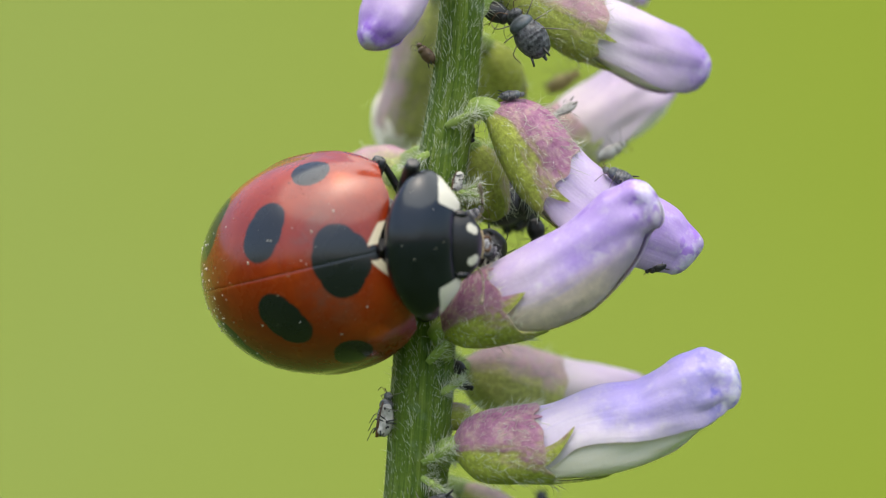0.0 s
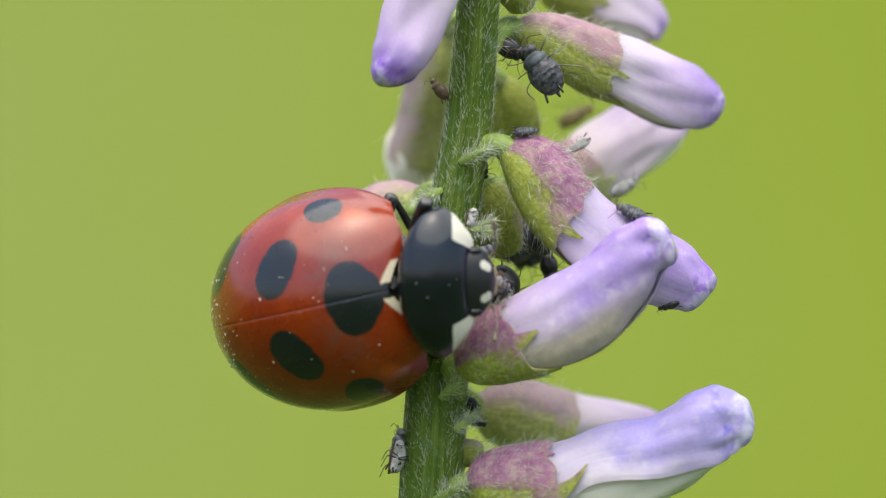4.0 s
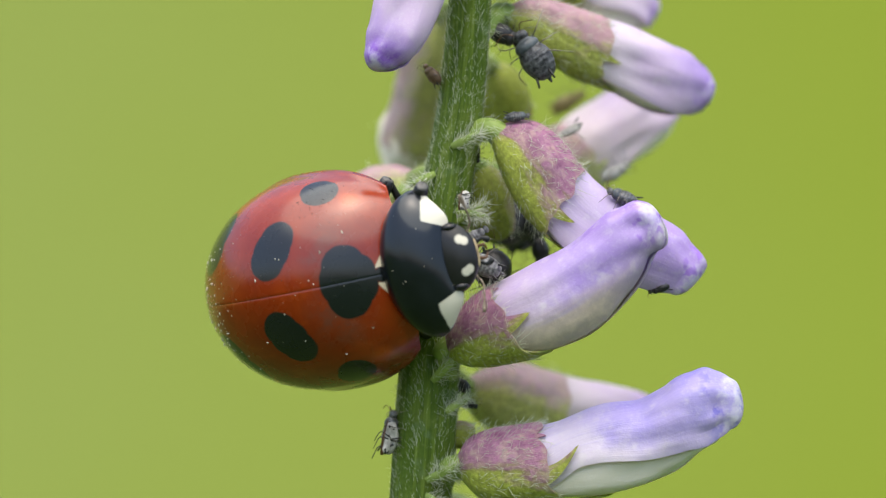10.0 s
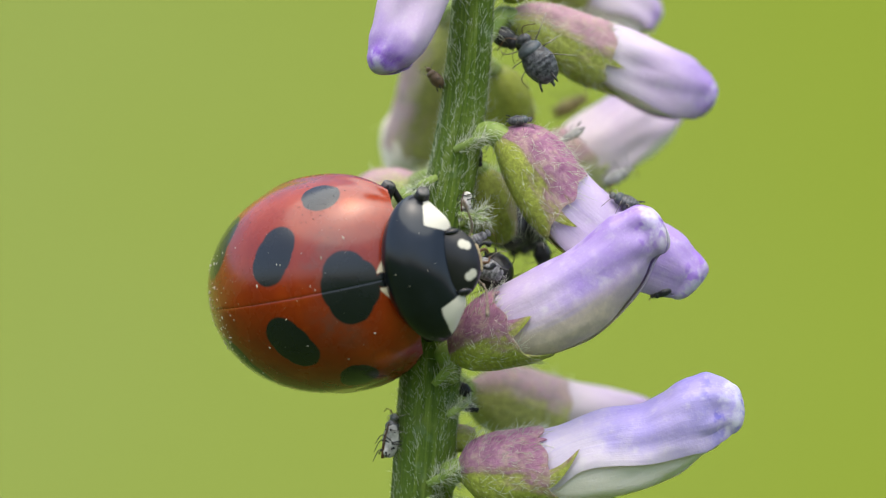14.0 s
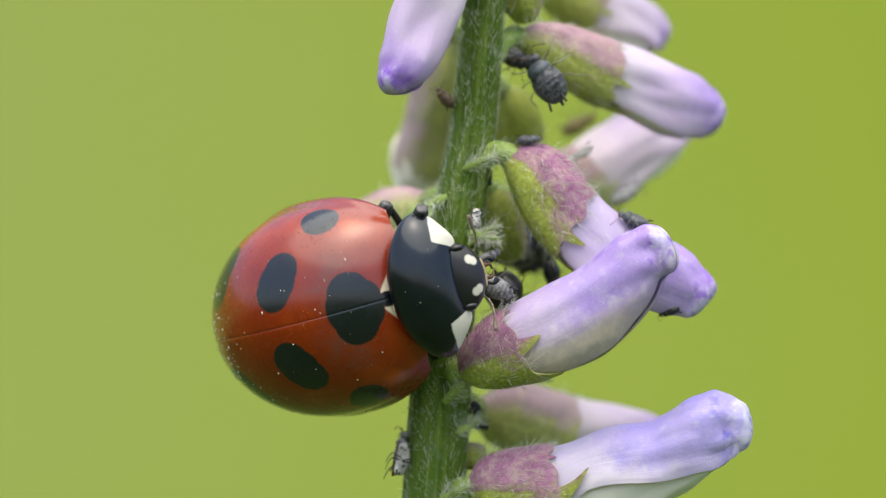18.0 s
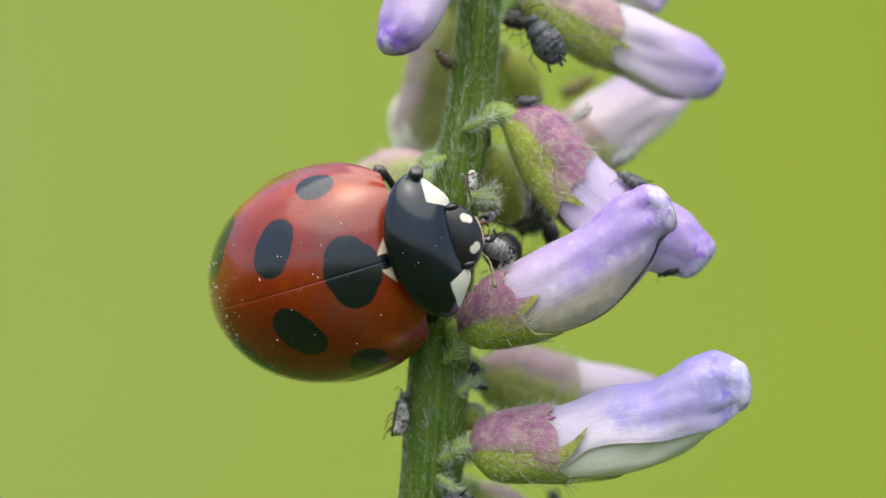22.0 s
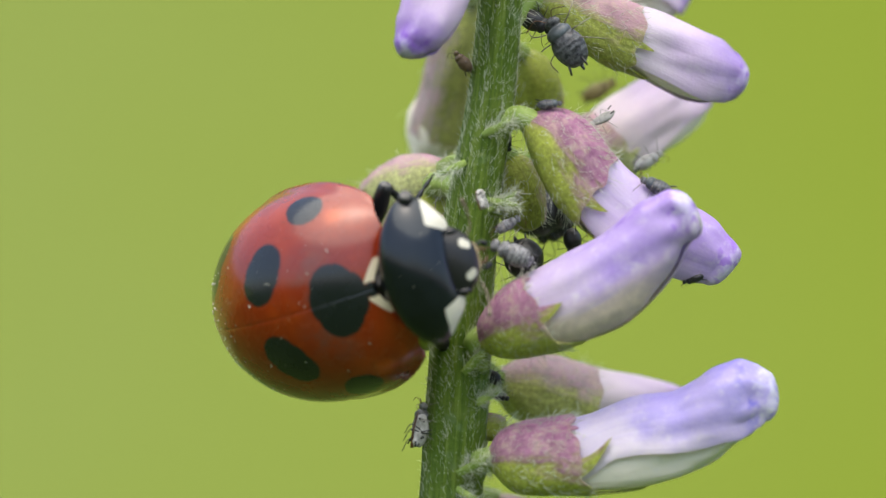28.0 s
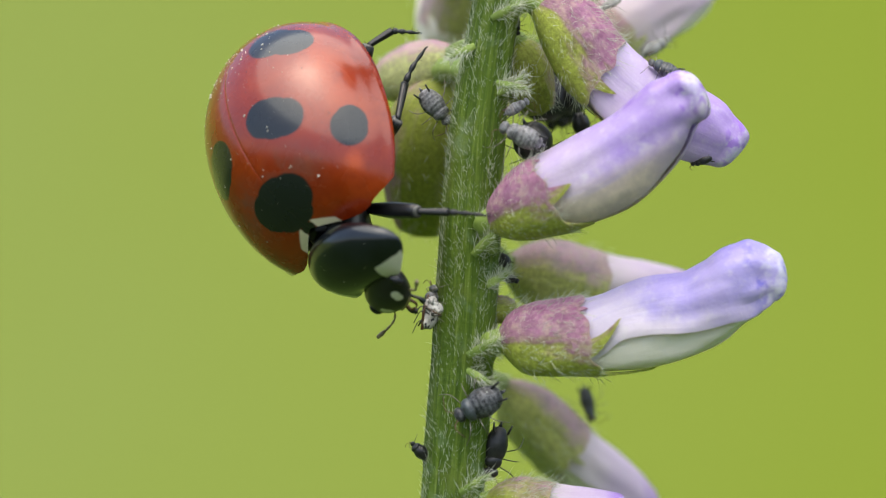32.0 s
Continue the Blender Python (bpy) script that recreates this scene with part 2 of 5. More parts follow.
def mat_shield():
    """Black neck shield with a white four-sided patch in each front corner."""
    m = Nodes("pronotum_black")
    c = m.ramp(m.noise(1500, 3), [(0.3, (0.003, 0.004, 0.006)), (0.8, (0.007, 0.009, 0.013))])
    xyz = m.add("ShaderNodeSeparateXYZ")
    m.link(m.coord.outputs["Object"], xyz.inputs[0])
    wob = m.math("MULTIPLY", m.math("SUBTRACT", m.noise(3000, 2), 0.5), 0.0001)
    x = m.math("ADD", m.math("SUBTRACT", xyz.outputs[0], 0.13 * MM), wob)
    y = m.math("ABSOLUTE", xyz.outputs[1])
    inner = m.step(m.math("ADD", y, m.math("MULTIPLY", x, 0.5)), 1.1 * MM, 1.14 * MM)
    rear = m.step(m.math("SUBTRACT", x, m.math("MULTIPLY", y, 0.05)), 0.1 * MM, 0.15 * MM)
    outer = m.step(m.math("ADD", y, m.math("MULTIPLY", x, 0.9)), 1.86 * MM, 1.9 * MM, 1, 0)
    c = m.mix(m.math("MULTIPLY", m.math("MULTIPLY", inner, rear), outer), c, (0.62, 0.59, 0.49))
    m.base(c, 0.28, 0.2, 0.75, 0.11)
    m.b.inputs["Specular Tint"].default_value = (0.62, 0.8, 1.0, 1)
    m.bump(m.noise(16000, 2), 0.000006, 0.4)
    return m.mat


def mat_plain(name, dark, light, scale=3000, rough=0.5, coat=0.0, bump=0.00002):
    m = Nodes(name)
    n = m.noise(scale, 4)
    m.base(m.ramp(n, [(0.3, dark), (0.7, light)]), rough, 0.45, coat)
    m.bump(n, bump, 0.5)
    return m.mat


def mat_aphid(name, dark, light):
    """Waxy grey skin, darker in the joints between the rings and blotched."""
    m = Nodes(name)
    u, v = m.uv()
    n = m.noise(9000, 5, 0.65)
    ring = m.math("SINE", m.math("MULTIPLY", v, 56.0))
    f = m.math("ADD", m.math("MULTIPLY", n, 1.2), m.math("MULTIPLY", ring, 0.035))
    dash = m.math("MULTIPLY", m.step(ring, 0.1, 0.8), m.step(m.math("SINE", m.math("MULTIPLY", u, 62.8)), -0.2, 0.5))
    f = m.math("ADD", f, m.math("MULTIPLY", m.math("MULTIPLY", dash, m.step(v, 0.5, 0.6, 1, 0)), 0.1))
    m.base(m.ramp(f, [(0.46, dark), (0.78, light)]), 0.42, 0.4)
    m.bump(m.math("ADD", n, m.math("MULTIPLY", ring, 0.12)), 0.00003, 0.6)
    return m.mat


def mat_meadow():
    """Pale mown grass on the bank; unseen near ground darkened to cut bounced light."""
    m = Nodes("meadow")
    wide = m.noise(0.9, 3)
    tuft = m.noise(9, 4)
    xyz = m.add("ShaderNodeSeparateXYZ")
    m.link(m.coord.outputs["Object"], xyz.inputs[0])
    side = m.step(m.math("ADD", xyz.outputs[0], m.math("MULTIPLY", m.math("SUBTRACT", wide, 0.5), 0.3)), -0.25, 0.3)
    c = m.mix(side, (0.134, 0.172, 0.041), (0.119, 0.161, 0.016))
    c = m.mix(m.step(tuft, 0.35, 0.7, 0, 0.4), c, (0.129, 0.169, 0.026))
    far = m.step(m.math("ADD", xyz.outputs[1], m.math("MULTIPLY", wide, 0.5)), 1.1, 1.7)
    # near ground, out of view, gets a dark colour so less light bounces up
    c = m.mix(far, m.mix(tuft, (0.018, 0.035, 0.006), (0.06, 0.1, 0.02)), c)
    m.base(c, 0.9, 0.0)
    m.bump(tuft, 0.03, 0.3)
    return m.mat


STEM = mat_stem()
HAIR = mat_hair()
CALYX = mat_calyx("calyx_mauve", (0.43, 0.15, 0.31), (0.42, 0.47, 0.08), 0.05, 0.45)
CALYX_GREEN = mat_calyx("calyx_green", (0.46, 0.28, 0.3), (0.33, 0.38, 0.06), 1.0, 0.3)
CALYX_PINK = mat_calyx("calyx_pink", (0.6, 0.38, 0.4), (0.46, 0.5, 0.11), 0.5, 0.8)
CALYX_CREAM = mat_calyx("calyx_cream", (0.66, 0.44, 0.5), (0.6, 0.62, 0.28), 0.5, 0.2)
CALYX_PALE = mat_calyx("calyx_pale", (0.68, 0.54, 0.55), (0.5, 0.52, 0.17), 0.4, 0.3)
CALYX_OLIVE = mat_calyx("calyx_olive", (0.66, 0.6, 0.58), (0.4, 0.43, 0.13), 0.5, 0.3)
STALK = mat_plain("pale_stalk", (0.15, 0.24, 0.035), (0.32, 0.41, 0.1), 2500, 0.5)
PETAL = mat_petal("petal_lilac", (0.74, 0.63, 0.81), (0.52, 0.36, 0.81), (0.4, 0.2, 0.76), 0.6, 0.0, 0.7)
PETAL_BEIGE = mat_petal("petal_lilac_beige", (0.7, 0.59, 0.77), (0.48, 0.34, 0.77), (0.38, 0.2, 0.74), 0.6, 0.0, 0.5, belly=(0.7, 0.6, 0.46))
PETAL_BLUE = mat_petal("petal_blue_tip", (0.8, 0.72, 0.86), (0.49, 0.4, 0.86), (0.2, 0.17, 0.76), 0.52)
PETAL_WHITE = mat_petal("petal_white", (0.82, 0.72, 0.77), (0.74, 0.6, 0.8), (0.46, 0.24, 0.74), 0.6, 0.0, 0.25, 0.3)
PETAL_TIP = mat_petal("petal_violet_tip", (0.8, 0.71, 0.8), (0.72, 0.58, 0.8), (0.3, 0.12, 0.7), 0.48, 0.0, 0.2, 0.25, patchy=0.4)
PALE = mat_petal("petal_pale", (0.96, 0.88, 0.76), (0.96, 0.89, 0.82), (0.74, 0.62, 0.84), 0.9, 0.1, 0.1, 0.25, 0.05)
PALE_LILAC = mat_petal("petal_pale_lilac", (0.76, 0.7, 0.6), (0.78, 0.7, 0.74), (0.6, 0.48, 0.78), 0.75, 0.3, 0.2, 0.25, 0.1)
LIP = mat_plain("pale_lip", (0.22, 0.15, 0.07), (0.5, 0.4, 0.24))
IVORY = mat_plain("ivory", (0.42, 0.38, 0.3), (0.66, 0.62, 0.54))
LEG = mat_black("leg_black", (), 0.4)
KNEE = mat_plain("knee_grey", (0.03, 0.03, 0.03), (0.14, 0.135, 0.125), 5000, 0.45)
EYE = mat_black("eye_black", (), 0.12)
ANTENNA = mat_plain("antenna_brown", (0.07, 0.04, 0.02), (0.3, 0.24, 0.18), 9000, 0.45)
BROWN = mat_plain("brown_horn", (0.05, 0.022, 0.01), (0.13, 0.06, 0.025), 4000, 0.4)
APHID = mat_aphid("aphid_grey", (0.016, 0.016, 0.02), (0.12, 0.125, 0.135))
APHID_OLIVE = mat_plain("aphid_olive", (0.1, 0.08, 0.02), (0.26, 0.22, 0.07), 5200, 0.5)
APHID_DARK = mat_plain("aphid_black", (0.008, 0.008, 0.009), (0.03, 0.029, 0.03), 5200, 0.38)
APHID_BROWN = mat_plain("aphid_brown", (0.09, 0.05, 0.03), (0.2, 0.13, 0.08), 5200, 0.5)
APHID_PALE = mat_aphid("aphid_pale", (0.085, 0.084, 0.088), (0.29, 0.285, 0.29))
APHID_BLUE = mat_plain("aphid_blue_grey", (0.03, 0.036, 0.042), (0.12, 0.14, 0.155), 6000, 0.4)
APHID_SHIN = mat_plain("aphid_shin", (0.1, 0.085, 0.07), (0.28, 0.25, 0.21), 4000, 0.5)
HUSK = mat_plain("shed_skin", (0.28, 0.26, 0.23), (0.7, 0.67, 0.62), 5200, 0.6)
MEADOW = mat_meadow()


# ---- mesh helpers ----
def P(px, py, y=0.0):
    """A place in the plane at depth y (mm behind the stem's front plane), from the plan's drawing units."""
    k = (DIST + y * MM) / DIST
    return Vector(((px - 784) * PX * k, y * MM, (441 - py) * PX * k))


def part(name, data, material, parent=None, label=""):
    """One mesh object from (vertices, faces, uvs), smooth, under parent."""
    verts, faces, uvs = data
    me = bpy.data.meshes.new(name)
    me.from_pydata([tuple(v) for v in verts], [], faces)
    me.polygons.foreach_set("use_smooth", [True] * len(faces))
    if uvs:
        lay = me.uv_layers.new(name="UVMap")
        idx = np.empty(len(me.loops), dtype=np.int64)
        me.loops.foreach_get("vertex_index", idx)
        lay.data.foreach_set("uv", np.asarray(uvs, dtype=np.float32)[idx].ravel())
    me.materials.append(material)
    me.update()
    ob = new(name, me)
    if parent:
        ob.parent = parent
    if label:
        tagged(ob, label)
    return ob


def thing(name, label, category, group="", at=None):
    ob = new(name)
    ob.empty_display_size = 0.001
    if at is not None:
        ob.matrix_world = at
    return tagged(ob, label, category, group)


def join(*datas):
    V, F, U = [], [], []
    for v, f, u in datas:
        k = len(V)
        V += list(v)
        F += [tuple(i + k for i in q) for q in f]
        U += list(u) if u else [(0, 0)] * len(v)
    return V, F, U


def grid(f, nu, nv, closed=False):
    """Surface f(s, t), s round and t along, both 0..1."""
    V, U, F = [], [], []
    for j in range(nv + 1):
        for i in range(nu + 1):
            V.append(f(i / nu, j / nv))
            U.append((i / nu, j / nv))
    w = nu + 1
    for j in range(nv):
        for i in range(nu):
            F.append((j * w + i, j * w + i + 1, (j + 1) * w + i + 1, (j + 1) * w + i))
    return V, F, U


def shell(f, nu, nv, thick, uv=None):
    """An open sheet f(s, t) with thickness, its rims closed."""
    V, F, U = grid(f, nu, nv)
    w, n = nu + 1, len(V)
    inner = []
    for j in range(nv + 1):
        for i in range(w):
            a = V[j * w + max(i - 1, 0)]
            b = V[j * w + min(i + 1, nu)]
            c = V[max(j - 1, 0) * w + i]
            d = V[min(j + 1, nv) * w + i]
            nn = (b - a).cross(d - c)
            if nn.length > 1e-15:
                nn.normalize()
            inner.append(V[j * w + i] - nn * thick)
    F2 = [tuple(reversed([k + n for k in q])) for q in F]
    if uv:
        U = [uv(s, t) for s, t in U]
    W, UU = V + inner, U + U
    rim = []

    def strip(run):
        for p, q in zip(run, run[1:]):
            if (W[p] - W[q]).length < 1e-9:
                continue
            k = len(W)
            W.extend((W[p], W[q], W[q + n], W[p + n]))
            UU.extend((UU[p], UU[q], UU[q], UU[p]))
            rim.append((k, k + 1, k + 2, k + 3))
    strip([i for i in range(nu, -1, -1)])
    strip([nv * w + i for i in range(w)])
    strip([j * w for j in range(nv + 1)])
    strip([j * w + nu for j in range(nv, -1, -1)])
    return W, F + F2 + rim, UU


def tube(points, radii, n=8, ridges=0, depth=0.0, caps=True, uvlen=1.0):
    """A tube along points; ridges: count of lengthwise ribs of that relative depth."""
    pts = [Vector(p) for p in points]
    V, U, F = [], [], []
    up = None
    total = 0.0
    for k, p in enumerate(pts):
        d = (pts[min(k + 1, len(pts) - 1)] - pts[max(k - 1, 0)]).normalized()
        if up is None:
            up = d.orthogonal().normalized()
        up = (up - d * up.dot(d)).normalized()
        side = d.cross(up)
        if k:
            total += (p - pts[k - 1]).length
        for i in range(n + 1):
            a = 2 * math.pi * i / n
            r = radii[k] * (1 + (depth * math.cos(ridges * a) if ridges else 0))
            V.append(p + (up * math.cos(a) + side * math.sin(a)) * r)
            U.append((i / n, total * uvlen))
    w = n + 1
    for k in range(len(pts) - 1):
        for i in range(n):
            F.append((k * w + i, k * w + i + 1, (k + 1) * w + i + 1, (k + 1) * w + i))
    if caps:
        F.append(tuple(reversed(range(n))))
        F.append(tuple((len(pts) - 1) * w + i for i in range(n)))
    return V, F, U


def curve(points, n=24):
    """A smooth run of n + 1 places through the given ones."""
    pts = [Vector(p) for p in points]
    pts = [pts[0] * 2 - pts[1]] + pts + [pts[-1] * 2 - pts[-2]]
    out = []
    m = len(pts) - 3
    for k in range(n + 1):
        s = k / n * m
        i = min(int(s), m - 1)
        t = s - i
        a, b, c, d = pts[i:i + 4]
        out.append(0.5 * (2 * b + (c - a) * t + (2 * a - 5 * b + 4 * c - d) * t * t + (3 * b - a - 3 * c + d) * t ** 3))
    return out


def ellipsoid(c, r, nu=20, nv=12):
    c, r = Vector(c), Vector(r)

    def f(s, t):
        a, b = 2 * math.pi * s, math.pi * t
        return c + Vector((r.x * math.cos(b), r.y * math.sin(b) * math.cos(a), r.z * math.sin(b) * math.sin(a)))
    return grid(f, nu, nv)


def hairs(spots, rng, length, radius):
    """Fine tapered hairs at (place, way) pairs: three-sided, curved."""
    V, F, U = [], [], []
    for p, d in spots:
        ln = length * rng.uniform(0.45, 1.35)
        d = (d + Vector((rng.gauss(0, 0.2), rng.gauss(0, 0.2), rng.gauss(0, 0.2)))).normalized()
        bend = Vector((rng.gauss(0, 0.22), rng.gauss(0, 0.22), rng.gauss(0, 0.22) - 0.04)) * ln
        a = d.orthogonal().normalized()
        b = d.cross(a)
        k = len(V)
        for q, r in ((-0.05, 1.0), (0.4, 0.9), (0.72, 0.65)):
            c = p + d * ln * q + bend * q * abs(q)
            for i in range(3):
                w = 2 * math.pi * i / 3
                V.append(c + (a * math.cos(w) + b * math.sin(w)) * r * radius)
                U.append((0, 0))
        V.append(p + d * ln + bend)
        U.append((0, 1))
        for i in range(3):
            j = (i + 1) % 3
            F += [(k + i, k + j, k + 3 + j, k + 3 + i), (k + 3 + i, k + 3 + j, k + 6 + j, k + 6 + i), (k + 6 + i, k + 6 + j, k + 9)]
    return V, F, U


def smooth(x, a, b):
    t = min(1.0, max(0.0, (x - a) / (b - a)))
    return t * t * (3 - 2 * t)


# ---- ground: one meadow sheet, rising to a bank behind the flower ----
def ground_height(x, y):
    bank = 4.2 * smooth(y, 0.9, 9.0) - 3.4 * smooth(y, 12.0, 60.0)
    return -0.42 + bank + 0.03 * noise.noise(Vector((x * 0.7, y * 0.7, 0)))


def build_ground():
    axis = [-1500, -500, -150, -60, -30, -16, -9, -6, -4, -2.5, -1.5, -0.8, -0.3, 0.3, 0.8, 1.5, 2.5, 4, 6, 9, 12, 16, 22, 30, 60, 150, 500, 1500]
    V = [Vector((x, y, ground_height(x, y))) for y in axis for x in axis]
    n = len(axis)
    F = [(j * n + i, j * n + i + 1, (j + 1) * n + i + 1, (j + 1) * n + i) for j in range(n - 1) for i in range(n - 1)]
    ob = part("ground", (V, F, None), MEADOW)
    return tagged(ob, "soft yellow-green meadow far behind the stem", "meadow", kind="structure")


build_ground()

# ---- the stem ----
STEM_Y = 0.8
STEM_LINE = [(862, -180), (857, 0), (840, 200), (819, 330), (799, 457), (786, 600), (769, 852), (746, 1130), (728, 1330)]


def stem_point(py):
    """Centre and radius (mm) of the stem at that height of the drawing."""
    for (x0, y0), (x1, y1) in zip(STEM_LINE, STEM_LINE[1:]):
        if py <= y1:
            break
    t = (py - y0) / (y1 - y0)
    return x0 + (x1 - x0) * t, 0.53 + 0.24 * smooth(py, 0, 800)


def build_stem():
    rng = random.Random(11)
    st = thing("plant_stem", "upright ribbed green vetch stem covered in fine pale hairs", "plant stem")
    mid = [P(x, y, STEM_Y) for x, y in STEM_LINE]
    low = [Vector((-0.004, 0.004, -0.03)), Vector((-0.009, 0.012, -0.09)), Vector((-0.012, 0.02, -0.2)), Vector((-0.01, 0.03, -0.43))]
    top = [Vector((0.0022, 0.0012, 0.016)), Vector((0.003, 0.002, 0.026))]
    pts = curve(list(reversed(top)) + mid + low, 150)
    rad = []
    for p in pts:
        py = 441 - p.z / PX
        r = stem_point(min(max(py, -180), 1330))[1] if -200 < py < 1400 else (0.53 - 0.35 * smooth(-py, 200, 1500) if py < 0 else 0.77 + 0.5 * smooth(py, 1400, 20000))
        rad.append(r * MM * (1 + 0.03 * noise.noise(p * 900)))
    part("stalk", tube(pts, rad, 54, 7, 0.028, uvlen=160), STEM, st)
    spots = []
    for p, q, r in zip(pts, pts[1:], rad):
        if -0.0135 < p.z < 0.009:
            d = (q - p)
            axis = d.normalized()
            a = axis.orthogonal().normalized()
            b = axis.cross(a)
            for _ in range(int(d.length * 1000 * 900)):
                w = rng.uniform(0, 2 * math.pi)
                nrm = a * math.cos(w) + b * math.sin(w)
                if nrm.y > 0.35 or noise.noise(p * 2600 + nrm * 2.2) < rng.uniform(-0.55, 0.35):
                    continue
                spots.append((p + d * rng.random() + nrm * r * 0.98, nrm * rng.uniform(0.0, 0.3) + Vector((rng.gauss(0, 0.2), 0, rng.uniform(0.5, 1.1)))))
    # small hairy bracts at the nodes
    for x, y, z, tx, ty, tz, w in ((822, 292, 0.2, 872, 268, -0.1, 0.16), (828, 405, 0.3, 885, 418, 0.0, 0.15), (830, 425, 0.3, 880, 392, 0.2, 0.12), (786, 705, 0.0, 838, 652, -0.4, 0.2),
                                   (805, 760, 0.3, 850, 735, 0.3, 0.16), (775, 880, 0.0, 832, 852, -0.4, 0.18), (790, 340, 0.3, 745, 362, 0.0, 0.15), (772, 905, 0.1, 820, 935, -0.2, 0.14), (760, 1120, 0.0, 812, 1090, -0.3, 0.16)):
        a0, a1 = P(x, y, z), P(tx, ty, tz)
        d = a1 - a0
        side = d.cross(Vector((0, 1, 0))).normalized()

        def blade(s, t, a0=a0, d=d, side=side, w=w):
            wd = 0.5 * w * MM * math.sin(math.pi * min(1, t * 0.8 + 0.2)) ** 0.8
            return a0 + d * t + side * (2 * s - 1) * wd + Vector((0, -0.03 * MM * (1 - (2 * s - 1) ** 2) - 0.12 * MM * math.sin(math.pi * t), 0.0))
        br = part("bract", shell(blade, 8, 12, 0.04 * MM), STALK, st)
        fur = []
        for _ in range(130):
            s, t = rng.random(), rng.random()
            fur.append((blade(s, t), Vector((rng.gauss(0, 0.3), -0.4, rng.gauss(0, 0.3))) + d.normalized() * 0.8 + side * (2 * s - 1) * 0.8))
        tagged(part("hairs", hairs(fur, rng, 0.34 * MM, 0.007 * MM), HAIR, br), kind="stuff")
    tagged(part("hairs", hairs(spots, rng, 0.19 * MM, 0.0044 * MM), HAIR, st), kind="stuff")


build_stem()


# ---- flowers ----
FLOWER_GROUP = "flowers on the spike"
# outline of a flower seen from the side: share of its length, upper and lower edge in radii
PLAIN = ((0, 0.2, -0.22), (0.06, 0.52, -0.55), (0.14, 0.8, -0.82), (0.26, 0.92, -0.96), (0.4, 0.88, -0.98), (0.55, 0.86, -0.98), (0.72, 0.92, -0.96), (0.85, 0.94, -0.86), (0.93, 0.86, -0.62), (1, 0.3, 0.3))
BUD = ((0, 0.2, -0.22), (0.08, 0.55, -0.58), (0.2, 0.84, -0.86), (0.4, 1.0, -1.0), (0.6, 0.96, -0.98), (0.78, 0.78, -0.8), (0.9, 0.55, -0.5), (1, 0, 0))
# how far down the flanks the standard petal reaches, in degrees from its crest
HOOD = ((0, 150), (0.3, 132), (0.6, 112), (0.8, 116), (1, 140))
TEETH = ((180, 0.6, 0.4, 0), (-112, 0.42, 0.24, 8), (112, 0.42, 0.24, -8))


def table(rows, t, col=1):
    """A smooth value out of a table of rows (t, value, ...)."""
    n = len(rows)
    i = 0
    while i < n - 2 and t > rows[i + 1][0]:
        i += 1
    x0, x1 = rows[i][0], rows[i + 1][0]
    y0, y1 = rows[i][col], rows[i + 1][col]
    before, after = rows[max(i - 1, 0)], rows[min(i + 2, n - 1)]
    m0 = (y1 - before[col]) / (x1 - before[0])
    m1 = (after[col] - y0) / (after[0] - x0)
    h = x1 - x0
    k = min(1.0, max(0.0, (t - x0) / h))
    return (2 * k ** 3 - 3 * k * k + 1) * y0 + (k ** 3 - 2 * k * k + k) * h * m0 + (3 * k * k - 2 * k ** 3) * y1 + (k ** 3 - k * k) * h * m1


